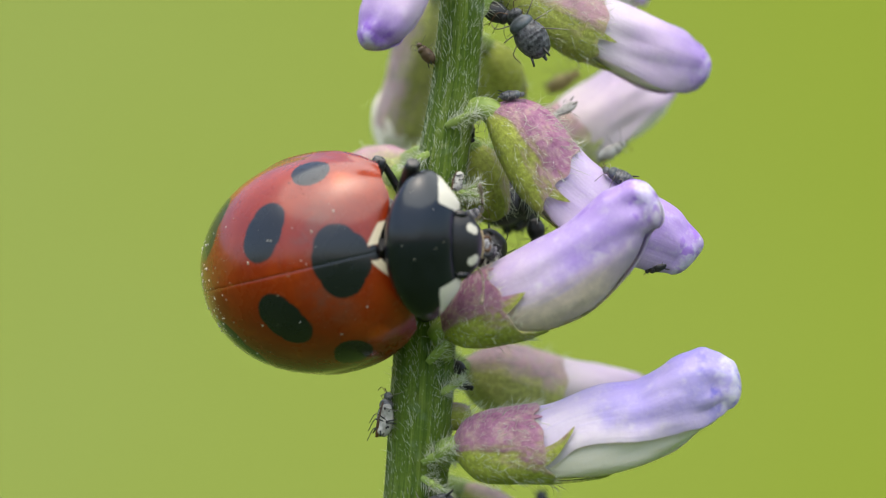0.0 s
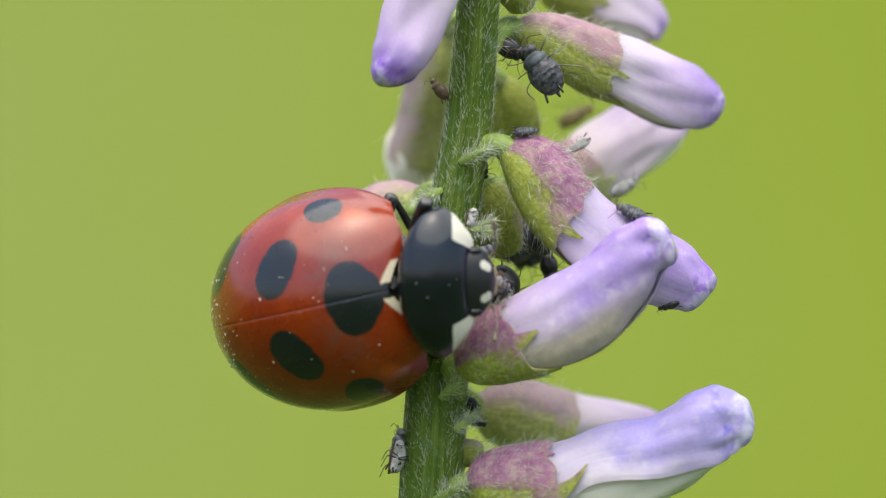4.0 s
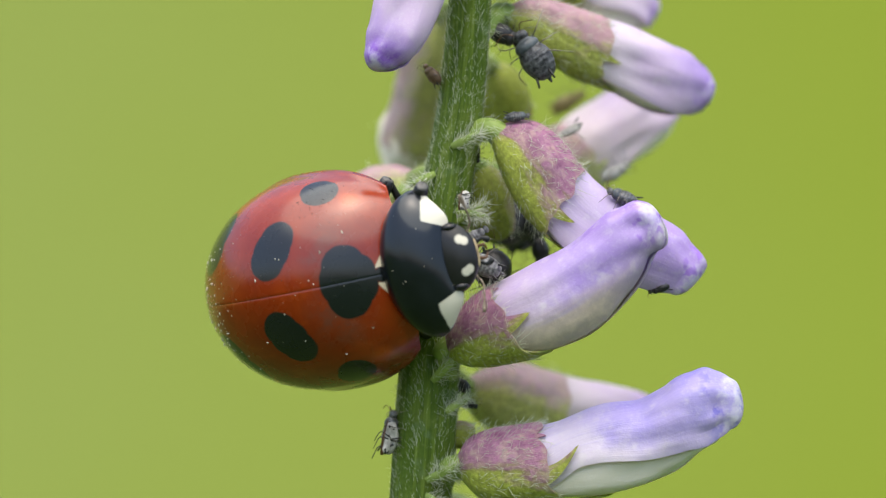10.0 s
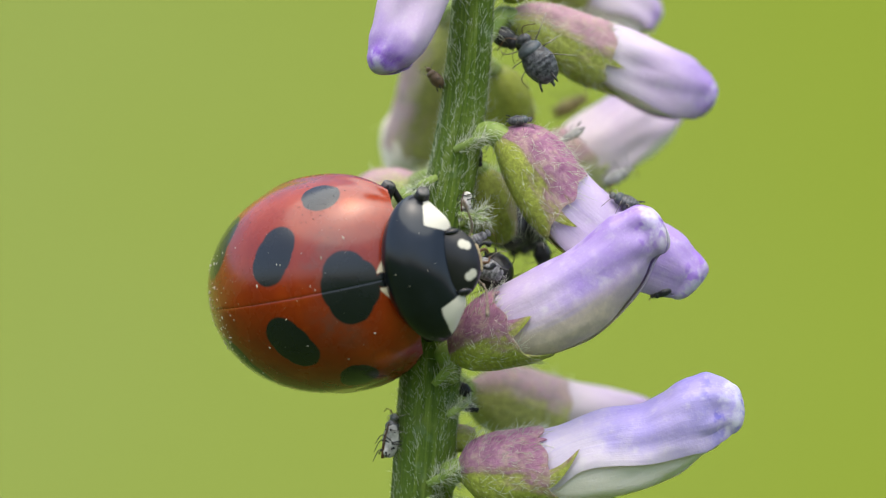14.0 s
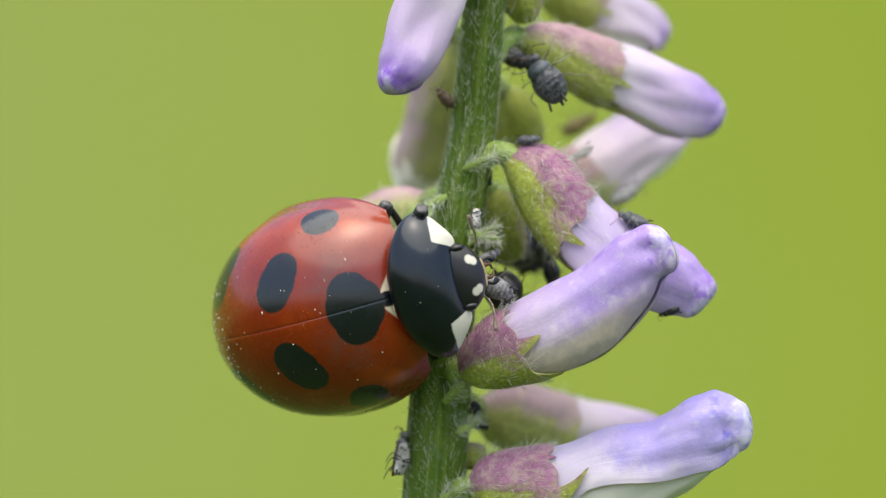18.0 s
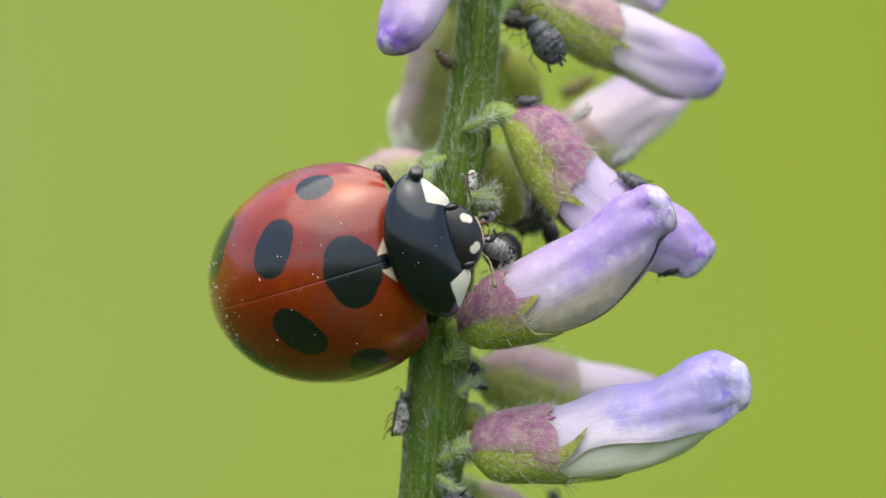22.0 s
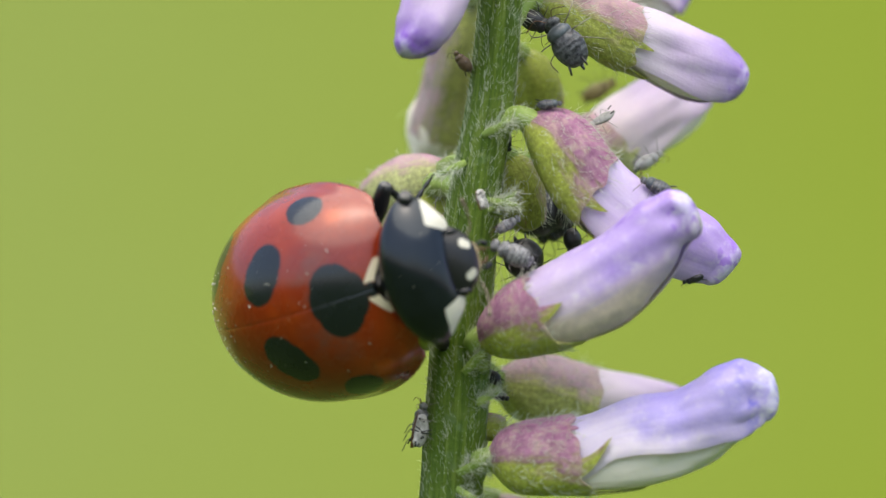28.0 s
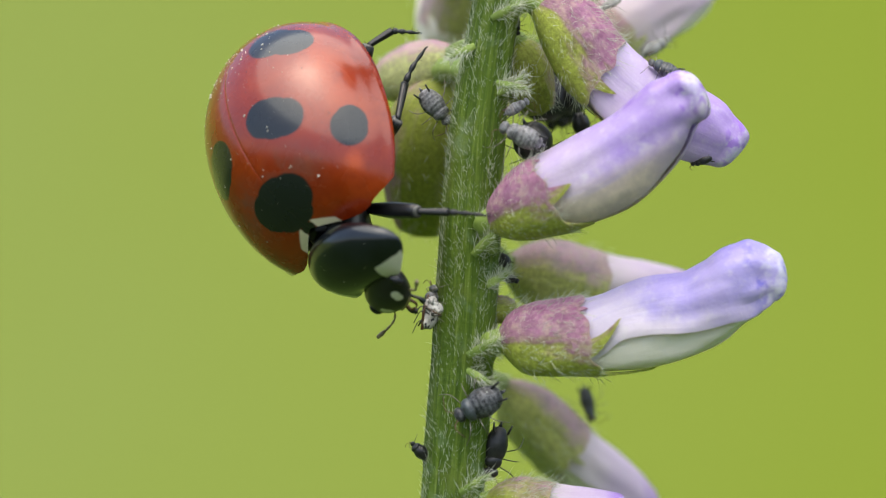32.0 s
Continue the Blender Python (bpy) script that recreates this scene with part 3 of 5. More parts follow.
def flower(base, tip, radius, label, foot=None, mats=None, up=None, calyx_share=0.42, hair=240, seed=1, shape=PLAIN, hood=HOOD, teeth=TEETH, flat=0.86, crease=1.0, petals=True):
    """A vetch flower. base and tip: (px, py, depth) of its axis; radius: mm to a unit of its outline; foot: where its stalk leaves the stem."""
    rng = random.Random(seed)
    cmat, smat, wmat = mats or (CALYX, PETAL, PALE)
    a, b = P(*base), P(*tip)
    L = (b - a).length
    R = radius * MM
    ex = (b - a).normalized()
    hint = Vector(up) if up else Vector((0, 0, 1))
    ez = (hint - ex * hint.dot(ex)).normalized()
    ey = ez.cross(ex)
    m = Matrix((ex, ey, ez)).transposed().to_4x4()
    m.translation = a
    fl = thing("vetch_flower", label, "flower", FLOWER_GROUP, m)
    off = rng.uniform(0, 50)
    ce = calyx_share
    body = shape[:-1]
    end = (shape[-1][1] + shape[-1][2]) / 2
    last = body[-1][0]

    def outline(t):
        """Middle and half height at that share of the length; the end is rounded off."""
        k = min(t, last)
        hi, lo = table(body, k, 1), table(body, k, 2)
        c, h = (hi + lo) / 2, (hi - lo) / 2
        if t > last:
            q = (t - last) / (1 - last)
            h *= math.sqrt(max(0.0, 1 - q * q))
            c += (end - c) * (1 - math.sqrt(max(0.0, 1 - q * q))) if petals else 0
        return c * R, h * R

    def wob(v, amp, fx, fr):
        return amp * MM * noise.noise(Vector((v.x * fx + off, v.y * fr + off, v.z * fr)))

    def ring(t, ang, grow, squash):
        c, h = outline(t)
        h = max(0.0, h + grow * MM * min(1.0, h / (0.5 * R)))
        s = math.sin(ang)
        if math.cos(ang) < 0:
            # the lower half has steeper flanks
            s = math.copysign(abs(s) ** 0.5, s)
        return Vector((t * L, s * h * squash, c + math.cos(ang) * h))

    def calyx(s, t):
        ang = 2 * math.pi * s
        lobe = (0.009 * math.cos(5 * ang + 0.6) + 0.006 * math.cos(9 * ang + off)) * petals
        x = t * (ce + lobe * t * t)
        v = ring(x, ang, 0.02 + 0.03 * t, 0.94)
        out = Vector((0, math.sin(ang), math.cos(ang)))
        return v + out * (wob(v, 0.09, 700, 1100) + wob(v, 0.03, 1600, 3800))
    cal = part("calyx", shell(calyx, 64, 24, 0.05 * MM, lambda s, t: (s, t)), cmat, fl)

    if petals:
        lead = ce * 0.72

        def crumple(v, t):
            return (wob(v, 0.17, 420, 1000) + wob(v, 0.07, 700, 2600)) * crease * smooth(t, 0.0, 0.45) + wob(v, 0.13, 1900, 1900) * crease * smooth(t, 0.72, 0.92)

        def standard(s, t):
            q = 2 * s - 1
            t2 = 1 - (1 - t) ** 1.35
            ang = q * radians(table(hood, t2))
            x = lead + (1 - lead) * t2
            edge = smooth(abs(q), 0.78, 1.0)
            v = ring(x, ang, -0.07 + 0.11 * smooth(t2, -0.1, 0.32) + 0.05 * edge * smooth(t2, 0.15, 0.4) * (1 - smooth(t2, 0.85, 1)), flat)
            ridge = 0.07 * math.exp(-(ang / 0.22) ** 2) * (1 - smooth(t2, 0.3, 0.8)) * MM
            return v + Vector((0, math.sin(ang), math.cos(ang))) * (crumple(v, t2) + ridge)
        part("standard_petal", shell(standard, 56, 60, 0.035 * MM, lambda s, t: (s, 1 - (1 - t) ** 1.35)), smat, fl)
        for side in (1, -1):
            def wing(s, t):
                ang = radians(84 + 95 * s) * side
                x = lead + (0.97 - lead) * (1 - (1 - t) ** 1.3)
                v = ring(x, ang, -0.1 + 0.06 * smooth(t, -0.1, 0.3) - 0.12 * smooth(t, 0.7, 1.0) - 0.05 * (1 - s), flat * 0.97)
                return v + Vector((0, math.sin(ang), math.cos(ang))) * crumple(v, (x - lead) / (1 - lead))
            part("wing_petal", shell(wing, 30, 44, 0.035 * MM * side, lambda s, t: (s, t)), wmat, fl)

        def keel(s, t):
            ang = 2 * math.pi * s
            x = ce * 0.7 + (0.9 - ce * 0.7) * t
            return ring(x, ang, -0.16, flat * 0.8 * math.sqrt(max(0.0, 1 - (2 * t - 1) ** 4)))
        part("keel_petal", grid(keel, 20, 16), wmat, fl)
        # teeth drawn out of the rim of the calyx
        for deg, ln, w, drift in teeth:
            an = radians(deg)

            def tooth(s, t, an=an, ln=ln * MM / L, w=w, drift=radians(drift)):
                x = ce * (0.8 + 0.16 * t) + ln * t * t ** 0.2
                ang = an + drift * t * t + (2 * s - 1) * w * (1 - t) ** 0.75 * (1 - 0.2 * t)
                v = ring(x, ang, 0.054 - 0.03 * t, 0.95)
                out = Vector((0, math.sin(ang), math.cos(ang)))
                return v + out * (wob(v, 0.06, 700, 1100) + 0.004 * MM)
            part("calyx_tooth", shell(tooth, 10, 16, 0.04 * MM, lambda s, t, an=an, w=w: ((an + (2 * s - 1) * w) / (2 * math.pi), 0.85 - 0.6 * t)), cmat, cal)
    # down of pale hairs on the calyx, most of them lying along it
    if hair:
        spots, shaggy = [], []
        for k in range(int(hair * 2.1)):
            s, t = rng.random(), rng.uniform(0.0, 1.0)
            v = calyx(s, t)
            ang = 2 * math.pi * s
            out = Vector((0, math.sin(ang), math.cos(ang)))
            side = Vector((0, math.cos(ang), -math.sin(ang)))
            if k % 5:
                spots.append((v + out * 0.008 * MM, Vector((0.9, 0, 0)) + out * rng.uniform(0.02, 0.4) + side * rng.gauss(0, 0.5)))
            else:
                shaggy.append((v, Vector((0.5, 0, 0)) + out * rng.uniform(0.3, 1.0) + side * rng.gauss(0, 0.5)))
        tagged(part("hairs", join(hairs(spots, rng, 0.34 * MM, 0.0068 * MM), hairs(shaggy, rng, 0.4 * MM, 0.0052 * MM)), HAIR, cal), kind="stuff")
    # stalk from the stem to the foot of the calyx
    if foot:
        inv = m.inverted()
        q0 = inv @ P(*foot)
        q1 = inv @ (P(*foot) * 0.5 + a * 0.5 + Vector((0, 0, 0.15 * MM)))
        path = curve([q0, q1, Vector((-0.02 * L, 0, 0)), Vector((0.05 * L, 0, 0))], 12)
        stalk = part("flower_stalk", tube(path, [max(0.23 * MM, R * (0.34 - 0.06 * math.sin(math.pi * k / 12))) for k in range(13)], 14, 5, 0.06, uvlen=300), STALK, fl)
        spots = []
        for _ in range(210):
            k = rng.randrange(12)
            d = Vector((rng.gauss(0, 1), rng.gauss(0, 1), rng.gauss(0, 1))).normalized()
            spots.append((path[k] + (path[k + 1] - path[k]) * rng.random() + d * R * 0.25, d + Vector((0.9, 0, 0))))
        tagged(part("hairs", hairs(spots, rng, 0.32 * MM, 0.006 * MM), HAIR, stalk), kind="stuff")
    return fl


WHITE = (CALYX_PINK, PETAL_WHITE, PALE)
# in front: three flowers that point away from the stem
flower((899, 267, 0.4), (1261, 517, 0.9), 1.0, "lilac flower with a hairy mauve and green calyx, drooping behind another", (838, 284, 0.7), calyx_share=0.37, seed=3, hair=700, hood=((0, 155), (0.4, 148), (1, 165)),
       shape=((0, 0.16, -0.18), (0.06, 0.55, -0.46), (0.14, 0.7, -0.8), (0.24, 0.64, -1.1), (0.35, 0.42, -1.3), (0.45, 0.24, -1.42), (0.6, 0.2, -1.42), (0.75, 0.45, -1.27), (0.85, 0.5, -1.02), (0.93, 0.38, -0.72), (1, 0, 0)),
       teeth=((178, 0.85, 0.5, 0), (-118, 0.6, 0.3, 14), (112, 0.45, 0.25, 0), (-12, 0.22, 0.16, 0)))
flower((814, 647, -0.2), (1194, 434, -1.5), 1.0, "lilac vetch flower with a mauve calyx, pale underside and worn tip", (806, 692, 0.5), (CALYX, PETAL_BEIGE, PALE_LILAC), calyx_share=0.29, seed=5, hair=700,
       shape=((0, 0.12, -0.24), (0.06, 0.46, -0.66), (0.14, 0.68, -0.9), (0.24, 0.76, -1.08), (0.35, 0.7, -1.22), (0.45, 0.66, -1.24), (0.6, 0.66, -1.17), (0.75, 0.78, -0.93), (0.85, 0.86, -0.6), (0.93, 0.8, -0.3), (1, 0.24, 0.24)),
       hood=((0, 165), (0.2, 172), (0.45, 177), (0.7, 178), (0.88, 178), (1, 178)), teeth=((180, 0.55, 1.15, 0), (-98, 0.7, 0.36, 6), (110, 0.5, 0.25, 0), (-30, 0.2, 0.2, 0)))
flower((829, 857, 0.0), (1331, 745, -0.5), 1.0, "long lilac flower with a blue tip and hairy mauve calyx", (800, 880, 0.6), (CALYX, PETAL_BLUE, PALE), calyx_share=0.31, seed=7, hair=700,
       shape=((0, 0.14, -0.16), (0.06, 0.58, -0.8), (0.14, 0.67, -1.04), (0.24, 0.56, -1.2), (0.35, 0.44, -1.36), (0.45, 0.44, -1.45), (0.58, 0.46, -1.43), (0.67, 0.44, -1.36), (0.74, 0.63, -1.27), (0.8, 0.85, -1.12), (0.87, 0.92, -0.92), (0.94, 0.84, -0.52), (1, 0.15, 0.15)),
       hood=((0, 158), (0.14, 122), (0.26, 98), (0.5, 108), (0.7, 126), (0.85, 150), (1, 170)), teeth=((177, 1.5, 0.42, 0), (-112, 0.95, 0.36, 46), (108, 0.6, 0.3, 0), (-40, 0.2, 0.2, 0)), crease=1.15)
# behind, between the second and the third
flower((850, 716, 4.6), (1170, 796, 7.0), 0.92, "pale flower with a pinkish brown calyx behind the spike", (790, 700, 1.2), (CALYX_PALE, PETAL_WHITE, PALE), calyx_share=0.45, seed=9, hair=260, crease=1.3)
flower((808, 800, 0.9), (858, 796, 1.0), 0.26, "tiny yellow-green bud beside the stem", (790, 806, 0.9), (CALYX_GREEN, PETAL_WHITE, PALE), seed=33, hair=40, petals=False, calyx_share=1.0, shape=BUD)
# upper right group
flower((918, 60, 1.8), (1280, 178, 4.4), 0.96, "white flower with a violet tip and pink calyx", (866, 95, 1.0), (CALYX_PINK, PETAL_TIP, PALE), calyx_share=0.44, seed=11, hair=420,
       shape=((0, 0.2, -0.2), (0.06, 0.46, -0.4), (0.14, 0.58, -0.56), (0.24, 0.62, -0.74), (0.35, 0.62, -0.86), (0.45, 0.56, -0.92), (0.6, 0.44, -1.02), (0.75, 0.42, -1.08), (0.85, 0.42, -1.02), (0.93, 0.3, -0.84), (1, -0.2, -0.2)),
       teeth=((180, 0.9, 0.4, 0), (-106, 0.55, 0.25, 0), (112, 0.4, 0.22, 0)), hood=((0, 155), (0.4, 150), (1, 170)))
flower((960, -60, 6.0), (1165, 70, 8.0), 0.78, "pale violet flower behind the upper flowers", (860, -50, 1.4), WHITE, seed=13, hair=80)
flower((905, -110, 0.9), (930, 30, 1.6), 0.5, "pinkish bud against the stem", (862, -110, 1.0), WHITE, seed=15, hair=80, petals=False, calyx_share=1.0, shape=BUD)
flower((985, 345, 6.4), (1208, 195, 8.6), 0.95, "whitish lilac flower hidden behind the upper flowers", (815, 360, 1.5), (CALYX_CREAM, PETAL_WHITE, PALE), seed=17, hair=120, calyx_share=0.22, crease=1.6)
flower((890, 150, 5.0), (935, 275, 6.0), 0.66, "round green bud behind the stem", (846, 150, 1.4), (CALYX_GREEN, PETAL_WHITE, PALE), seed=19, hair=70, petals=False, calyx_share=1.0, shape=BUD)
flower((868, 330, 2.2), (905, 455, 2.4), 0.58, "green bud in the shade beside the stem", (815, 340, 1.4), (CALYX_GREEN, PETAL_WHITE, PALE), seed=20, hair=70, petals=False, calyx_share=1.0, shape=BUD)
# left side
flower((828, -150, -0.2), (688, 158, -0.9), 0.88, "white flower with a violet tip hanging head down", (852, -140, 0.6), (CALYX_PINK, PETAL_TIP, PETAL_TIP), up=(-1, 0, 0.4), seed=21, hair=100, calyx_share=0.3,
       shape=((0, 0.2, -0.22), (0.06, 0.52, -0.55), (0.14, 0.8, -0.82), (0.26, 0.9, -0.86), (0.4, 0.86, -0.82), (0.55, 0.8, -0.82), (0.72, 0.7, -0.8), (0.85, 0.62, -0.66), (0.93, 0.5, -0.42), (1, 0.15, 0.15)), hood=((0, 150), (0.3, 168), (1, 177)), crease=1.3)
flower((800, 60, 6.6), (738, 330, 8.6), 0.74, "pale green and white flower hanging behind the stem", (850, 40, 1.4), (CALYX_OLIVE, PALE, PALE), up=(-1, 0, 0.2), seed=23, hair=80, calyx_share=0.84)
flower((752, 350, 3.6), (618, 398, 5.6), 0.6, "small bud with a pink back and pale green belly", (800, 352, 1.1), (CALYX_CREAM, PETAL_WHITE, PALE), seed=25, hair=70, petals=False, calyx_share=1.0, shape=BUD)
flower((732, 385, 3.8), (690, 662, 5.0), 1.1, "yellow-green bud hanging beside the stem", (795, 390, 1.2), (CALYX_GREEN, PETAL_WHITE, PALE), up=(-1, 0, 0), seed=27, hair=70, petals=False, calyx_share=1.0, shape=BUD)
# lower end
flower((838, 925, 6.0), (1085, 1170, 8.0), 0.78, "lilac flower with a green calyx pointing down", (775, 930, 1.2), (CALYX_PALE, PETAL_WHITE, PALE), seed=29, hair=220, calyx_share=0.45)
flower((806, 1135, 0.5), (1040, 1190, 0.3), 0.8, "hairy green calyx at the lower end", (752, 1160, 0.8), (CALYX_GREEN, PETAL_WHITE, PALE), seed=31, hair=700, calyx_share=0.45)


# ---- the ladybird ----
# Its own axes: x to the head, y to its left, z up from the belly; millimetres.
LEN_A, WID_B, HGT_C, FRONT = 3.21, 2.67, 2.66, 2.9


def wing_width(x):
    if x <= 0:
        return WID_B * math.sqrt(max(0.0, 1 - (x / LEN_A) ** 2))
    return WID_B * math.sqrt(max(0.0, 1 - (x / 3.62) ** 2.5))


def wing_height(x):
    return HGT_C * math.sqrt(max(0.0, 1 - (x / LEN_A) ** 2))


def on_wing(x, y):
    return (x, y, wing_height(x) * math.sqrt(max(0.0, 1 - (y / wing_width(x)) ** 2)))


def both(x, y, r):
    return [(on_wing(x, y), r), (on_wing(x, -y), r)]


SPOTS = (both(1.42, 2.24, 0.48) + both(1.26, 2.32, 0.42) + both(0.69, 1.33, 0.5) + both(0.58, 1.1, 0.55) + both(0.48, 0.88, 0.51) + both(-1.55, 1.72, 0.58) + both(-1.78, 1.3, 0.62)
         + both(2.3, 0.36, 0.56) + both(2.5, 0.16, 0.5) + both(2.22, 0.05, 0.56) + both(2.88, 0.0, 0.19))
ELYTRA = mat_elytra(SPOTS)
PRONOTUM = mat_shield()
HEAD = mat_black("head_black", [((1.1 + 0.09 * k, s * (0.4 - 0.05 * k), 0.14 - 0.04 * k), 0.115) for s in (1, -1) for k in (0, 1)], 0.34)


def build_wing(parent, side):
    def f(s, t):
        a = math.pi * t
        s = s ** 1.5
        front = FRONT + 0.2 * math.sin(math.pi * min(1, s / 0.88)) - 0.22 * smooth(s / 0.88, 0.62, 1.05) - 0.22 * smooth(s / 0.88, 0.9, 1.12)
        x = -LEN_A + (LEN_A + front) * (0.5 - 0.5 * math.cos(a * 0.96)) / (0.5 - 0.5 * math.cos(math.pi * 0.96))
        w, h = wing_width(x), wing_height(x)
        q = s / 0.88
        if q <= 1:
            p = q * math.pi / 2
            y, z = w * math.sin(p), h * math.cos(p)
            lip = 0.07 * smooth(q, 0.93, 1.0)
            y += lip
            z -= 0.01 * math.exp(-(q / 0.005) ** 2)
        else:
            k = (q - 1) / (1 / 0.88 - 1)
            y, z = (w + 0.07) * (1 - 0.12 * k), -0.16 * math.sin(k * math.pi / 2)
        return Vector((x, side * (0.001 + y), z)) * MM
    return part("wing_case", shell(f, 48, 64, 0.09 * MM * (-side), None), ELYTRA, parent)


def build_pronotum(parent):
    half = curve([Vector((x, y, 0)) for x, y in ((-0.98, 0), (-0.92, 0.6), (-0.68, 1.2), (-0.29, 1.68), (0.06, 1.83), (0.34, 1.71), (0.6, 1.4), (0.82, 1.08), (0.86, 0.85), (0.79, 0.45), (0.76, 0))], 40)

    def edge(s):
        """Outline from the middle of the hind edge, round the left to the front, and back on the right."""
        k = s * 80
        side = 1
        if k > 40:
            k, side = 80 - k, -1
        i = min(int(k), 39)
        e = half[i].lerp(half[i + 1], k - i)
        return Vector((e.x, e.y * side, 0))

    def f(s, t):
        e = edge(s)
        if t < 0.78:
            r = math.sin(t / 0.78 * math.pi / 2)
            z = 0.64 * math.sqrt(max(0, 1 - r ** 2.1)) - 0.16 * (e.y * r / 1.8) ** 2
        else:
            k = (t - 0.78) / 0.22
            r = 1 - 0.35 * k * k
            z = -0.16 * (e.y * r / 1.8) ** 2 - 0.18 * math.sin(k * math.pi / 2)
        th = math.pi - 2 * math.pi * s
        o = Vector((-0.17 + 0.86 * math.cos(th), 1.82 * math.sin(th), 0)).lerp(e, min(1, t / 0.78) ** 3)
        return Vector((-0.2 + (o.x + 0.2) * r, o.y * r, z)) * MM
    shield = part("pronotum", grid(f, 80, 40), PRONOTUM, parent, "glossy black neck shield with white front corners")
    rng = random.Random(15)
    bits = []
    for _ in range(12):
        r = rng.choice((0.006, 0.008, 0.011)) * MM
        bits.append(ellipsoid(f(rng.random(), rng.uniform(0.1, 0.7)), (r, r * rng.uniform(0.7, 1.8), r * 0.8), 6, 4))
    tagged(part("dust", join(*bits), IVORY, shield, "pale dust grains"), kind="stuff")
    return shield


def build_head(parent):
    def f(s, t):
        a, b = 2 * math.pi * s, math.pi * t
        x = math.cos(b)
        w = math.sin(b)
        return Vector((0.83 + 0.58 * x, 0.88 * w * math.cos(a) * (1 - 0.12 * x), -0.08 + 0.34 * w * math.sin(a) - 0.1 * max(0, x) ** 2)) * MM
    head = part("head", grid(f, 36, 24), HEAD, parent, "black head with two white marks")
    for s in (1, -1):
        part("eye", ellipsoid((0.86 * MM, s * 0.73 * MM, 0.0 * MM), (0.2 * MM, 0.12 * MM, 0.18 * MM), 18, 12), EYE, head)
        pts = curve([Vector(q) * MM for q in ((1.21, s * 0.5, -0.16), (1.37, s * 0.74, -0.12), (1.39, s * 1.02, 0.0), (1.33, s * 1.45, 0.14))], 16)
        rad = [(0.026 + 0.008 * math.sin(k * 1.9) + 0.028 * smooth(k, 11, 15)) * MM for k in range(17)]
        part("antenna", tube(pts, rad, 8), ANTENNA, head, "short greyish brown clubbed antenna")
        palp = curve([Vector(q) * MM for q in ((1.31, s * 0.2, -0.28), (1.53, s * 0.32, -0.32), (1.67, s * 0.24, -0.4))], 8)
        part("palp", tube(palp, [(0.04 + 0.035 * smooth(k, 3, 7)) * MM for k in range(9)], 8), LEG, head)
        jaw = curve([Vector(q) * MM for q in ((1.37, s * 0.14, -0.22), (1.55, s * 0.16, -0.26), (1.61, s * 0.03, -0.3))], 8)
        part("mandible", tube(jaw, [0.05 * MM * (1 - 0.07 * k) for k in range(9)], 8), BROWN, head)
    part("labrum", ellipsoid((1.37 * MM, 0, -0.15 * MM), (0.07 * MM, 0.36 * MM, 0.05 * MM), 14, 10), LIP, head, "pale brown upper lip")
    return head


def build_leg(parent, hip, knee, tib, tar):
    """A leg from the hip: thigh with shin and foot under it; coordinates from the hip."""
    hip, knee, tib, tar = (Vector(q) * MM for q in (hip, knee, tib, tar))
    k, t, r = knee - hip, tib - hip, tar - hip
    pts = [k * (i / 10) for i in range(11)]
    thigh = part("leg", tube(pts, [MM * (0.11 + 0.1 * math.sin(math.pi * (i + 1) / 14)) * (1 - 0.06 * (i == 10)) for i in range(11)], 12), LEG, parent)
    thigh.location = hip
    d = k.normalized()
    part("knee", tube([k - d * 0.03 * MM, k + d * 0.012 * MM, k + d * 0.03 * MM], [0.155 * MM, 0.15 * MM, 0.1 * MM], 14), KNEE, thigh, "dull grey knee joint")
    n = 10
    pts = [(t - k) * (i / n) for i in range(n + 1)]
    rng = random.Random(4)

    def bristles(a, b):
        spots = []
        for _ in range(12):
            w = Vector((rng.gauss(0, 1), rng.gauss(0, 1), rng.gauss(0, 1))).normalized()
            spots.append((a.lerp(b, rng.random()) + w * 0.075 * MM, w + (b - a).normalized()))
        return hairs(spots, rng, 0.1 * MM, 0.006 * MM)
    shin = part("shin", join(tube(pts, [MM * (0.075 + 0.03 * i / n) for i in range(n + 1)], 10), bristles(Vector(), t - k)), LEG, thigh)
    pts = curve([t - k, (t - k).lerp(r - k, 0.5) + Vector((0, 0, 0.05 * MM)), r - k], 15)
    toes = [bristles(t - k, r - k), tube(pts, [MM * (0.045 + 0.05 * abs(math.sin(i * 0.62))) * (1 - 0.035 * i) for i in range(16)], 9)]
    d = (r - t).normalized()
    for s in (1, -1):
        side = d.orthogonal().normalized() * s
        q = r - k
        claw = curve([q - d * 0.03 * MM, q + d * 0.08 * MM + side * 0.05 * MM, q + d * 0.13 * MM + side * 0.03 * MM - Vector((0, 0, 0.05 * MM))], 6)
        toes.append(tube(claw, [MM * 0.022 * (1 - 0.12 * i) for i in range(7)], 6))
    foot = part("foot", join(*toes), LEG, thigh)
    shin.location = foot.location = k
    return thigh, shin, foot, k, (k.cross(t - k)).normalized()


LEGS = {}
LEG_PLAN = (("front", (2.5, 0.75, -0.35), (3.66, 2.2, -0.3), (3.98, 2.74, -0.75), (4.5, 3.45, -1.15)),
            ("middle", (1.2, 1.15, -0.35), (1.05, 2.5, -0.35), (-0.02, 2.72, -0.8), (-0.66, 3.35, -1.15)),
            ("hind", (-0.5, 1.1, -0.35), (-1.4, 2.35, -0.4), (-1.6, 2.85, -0.85), (-1.32, 3.25, -1.2)))


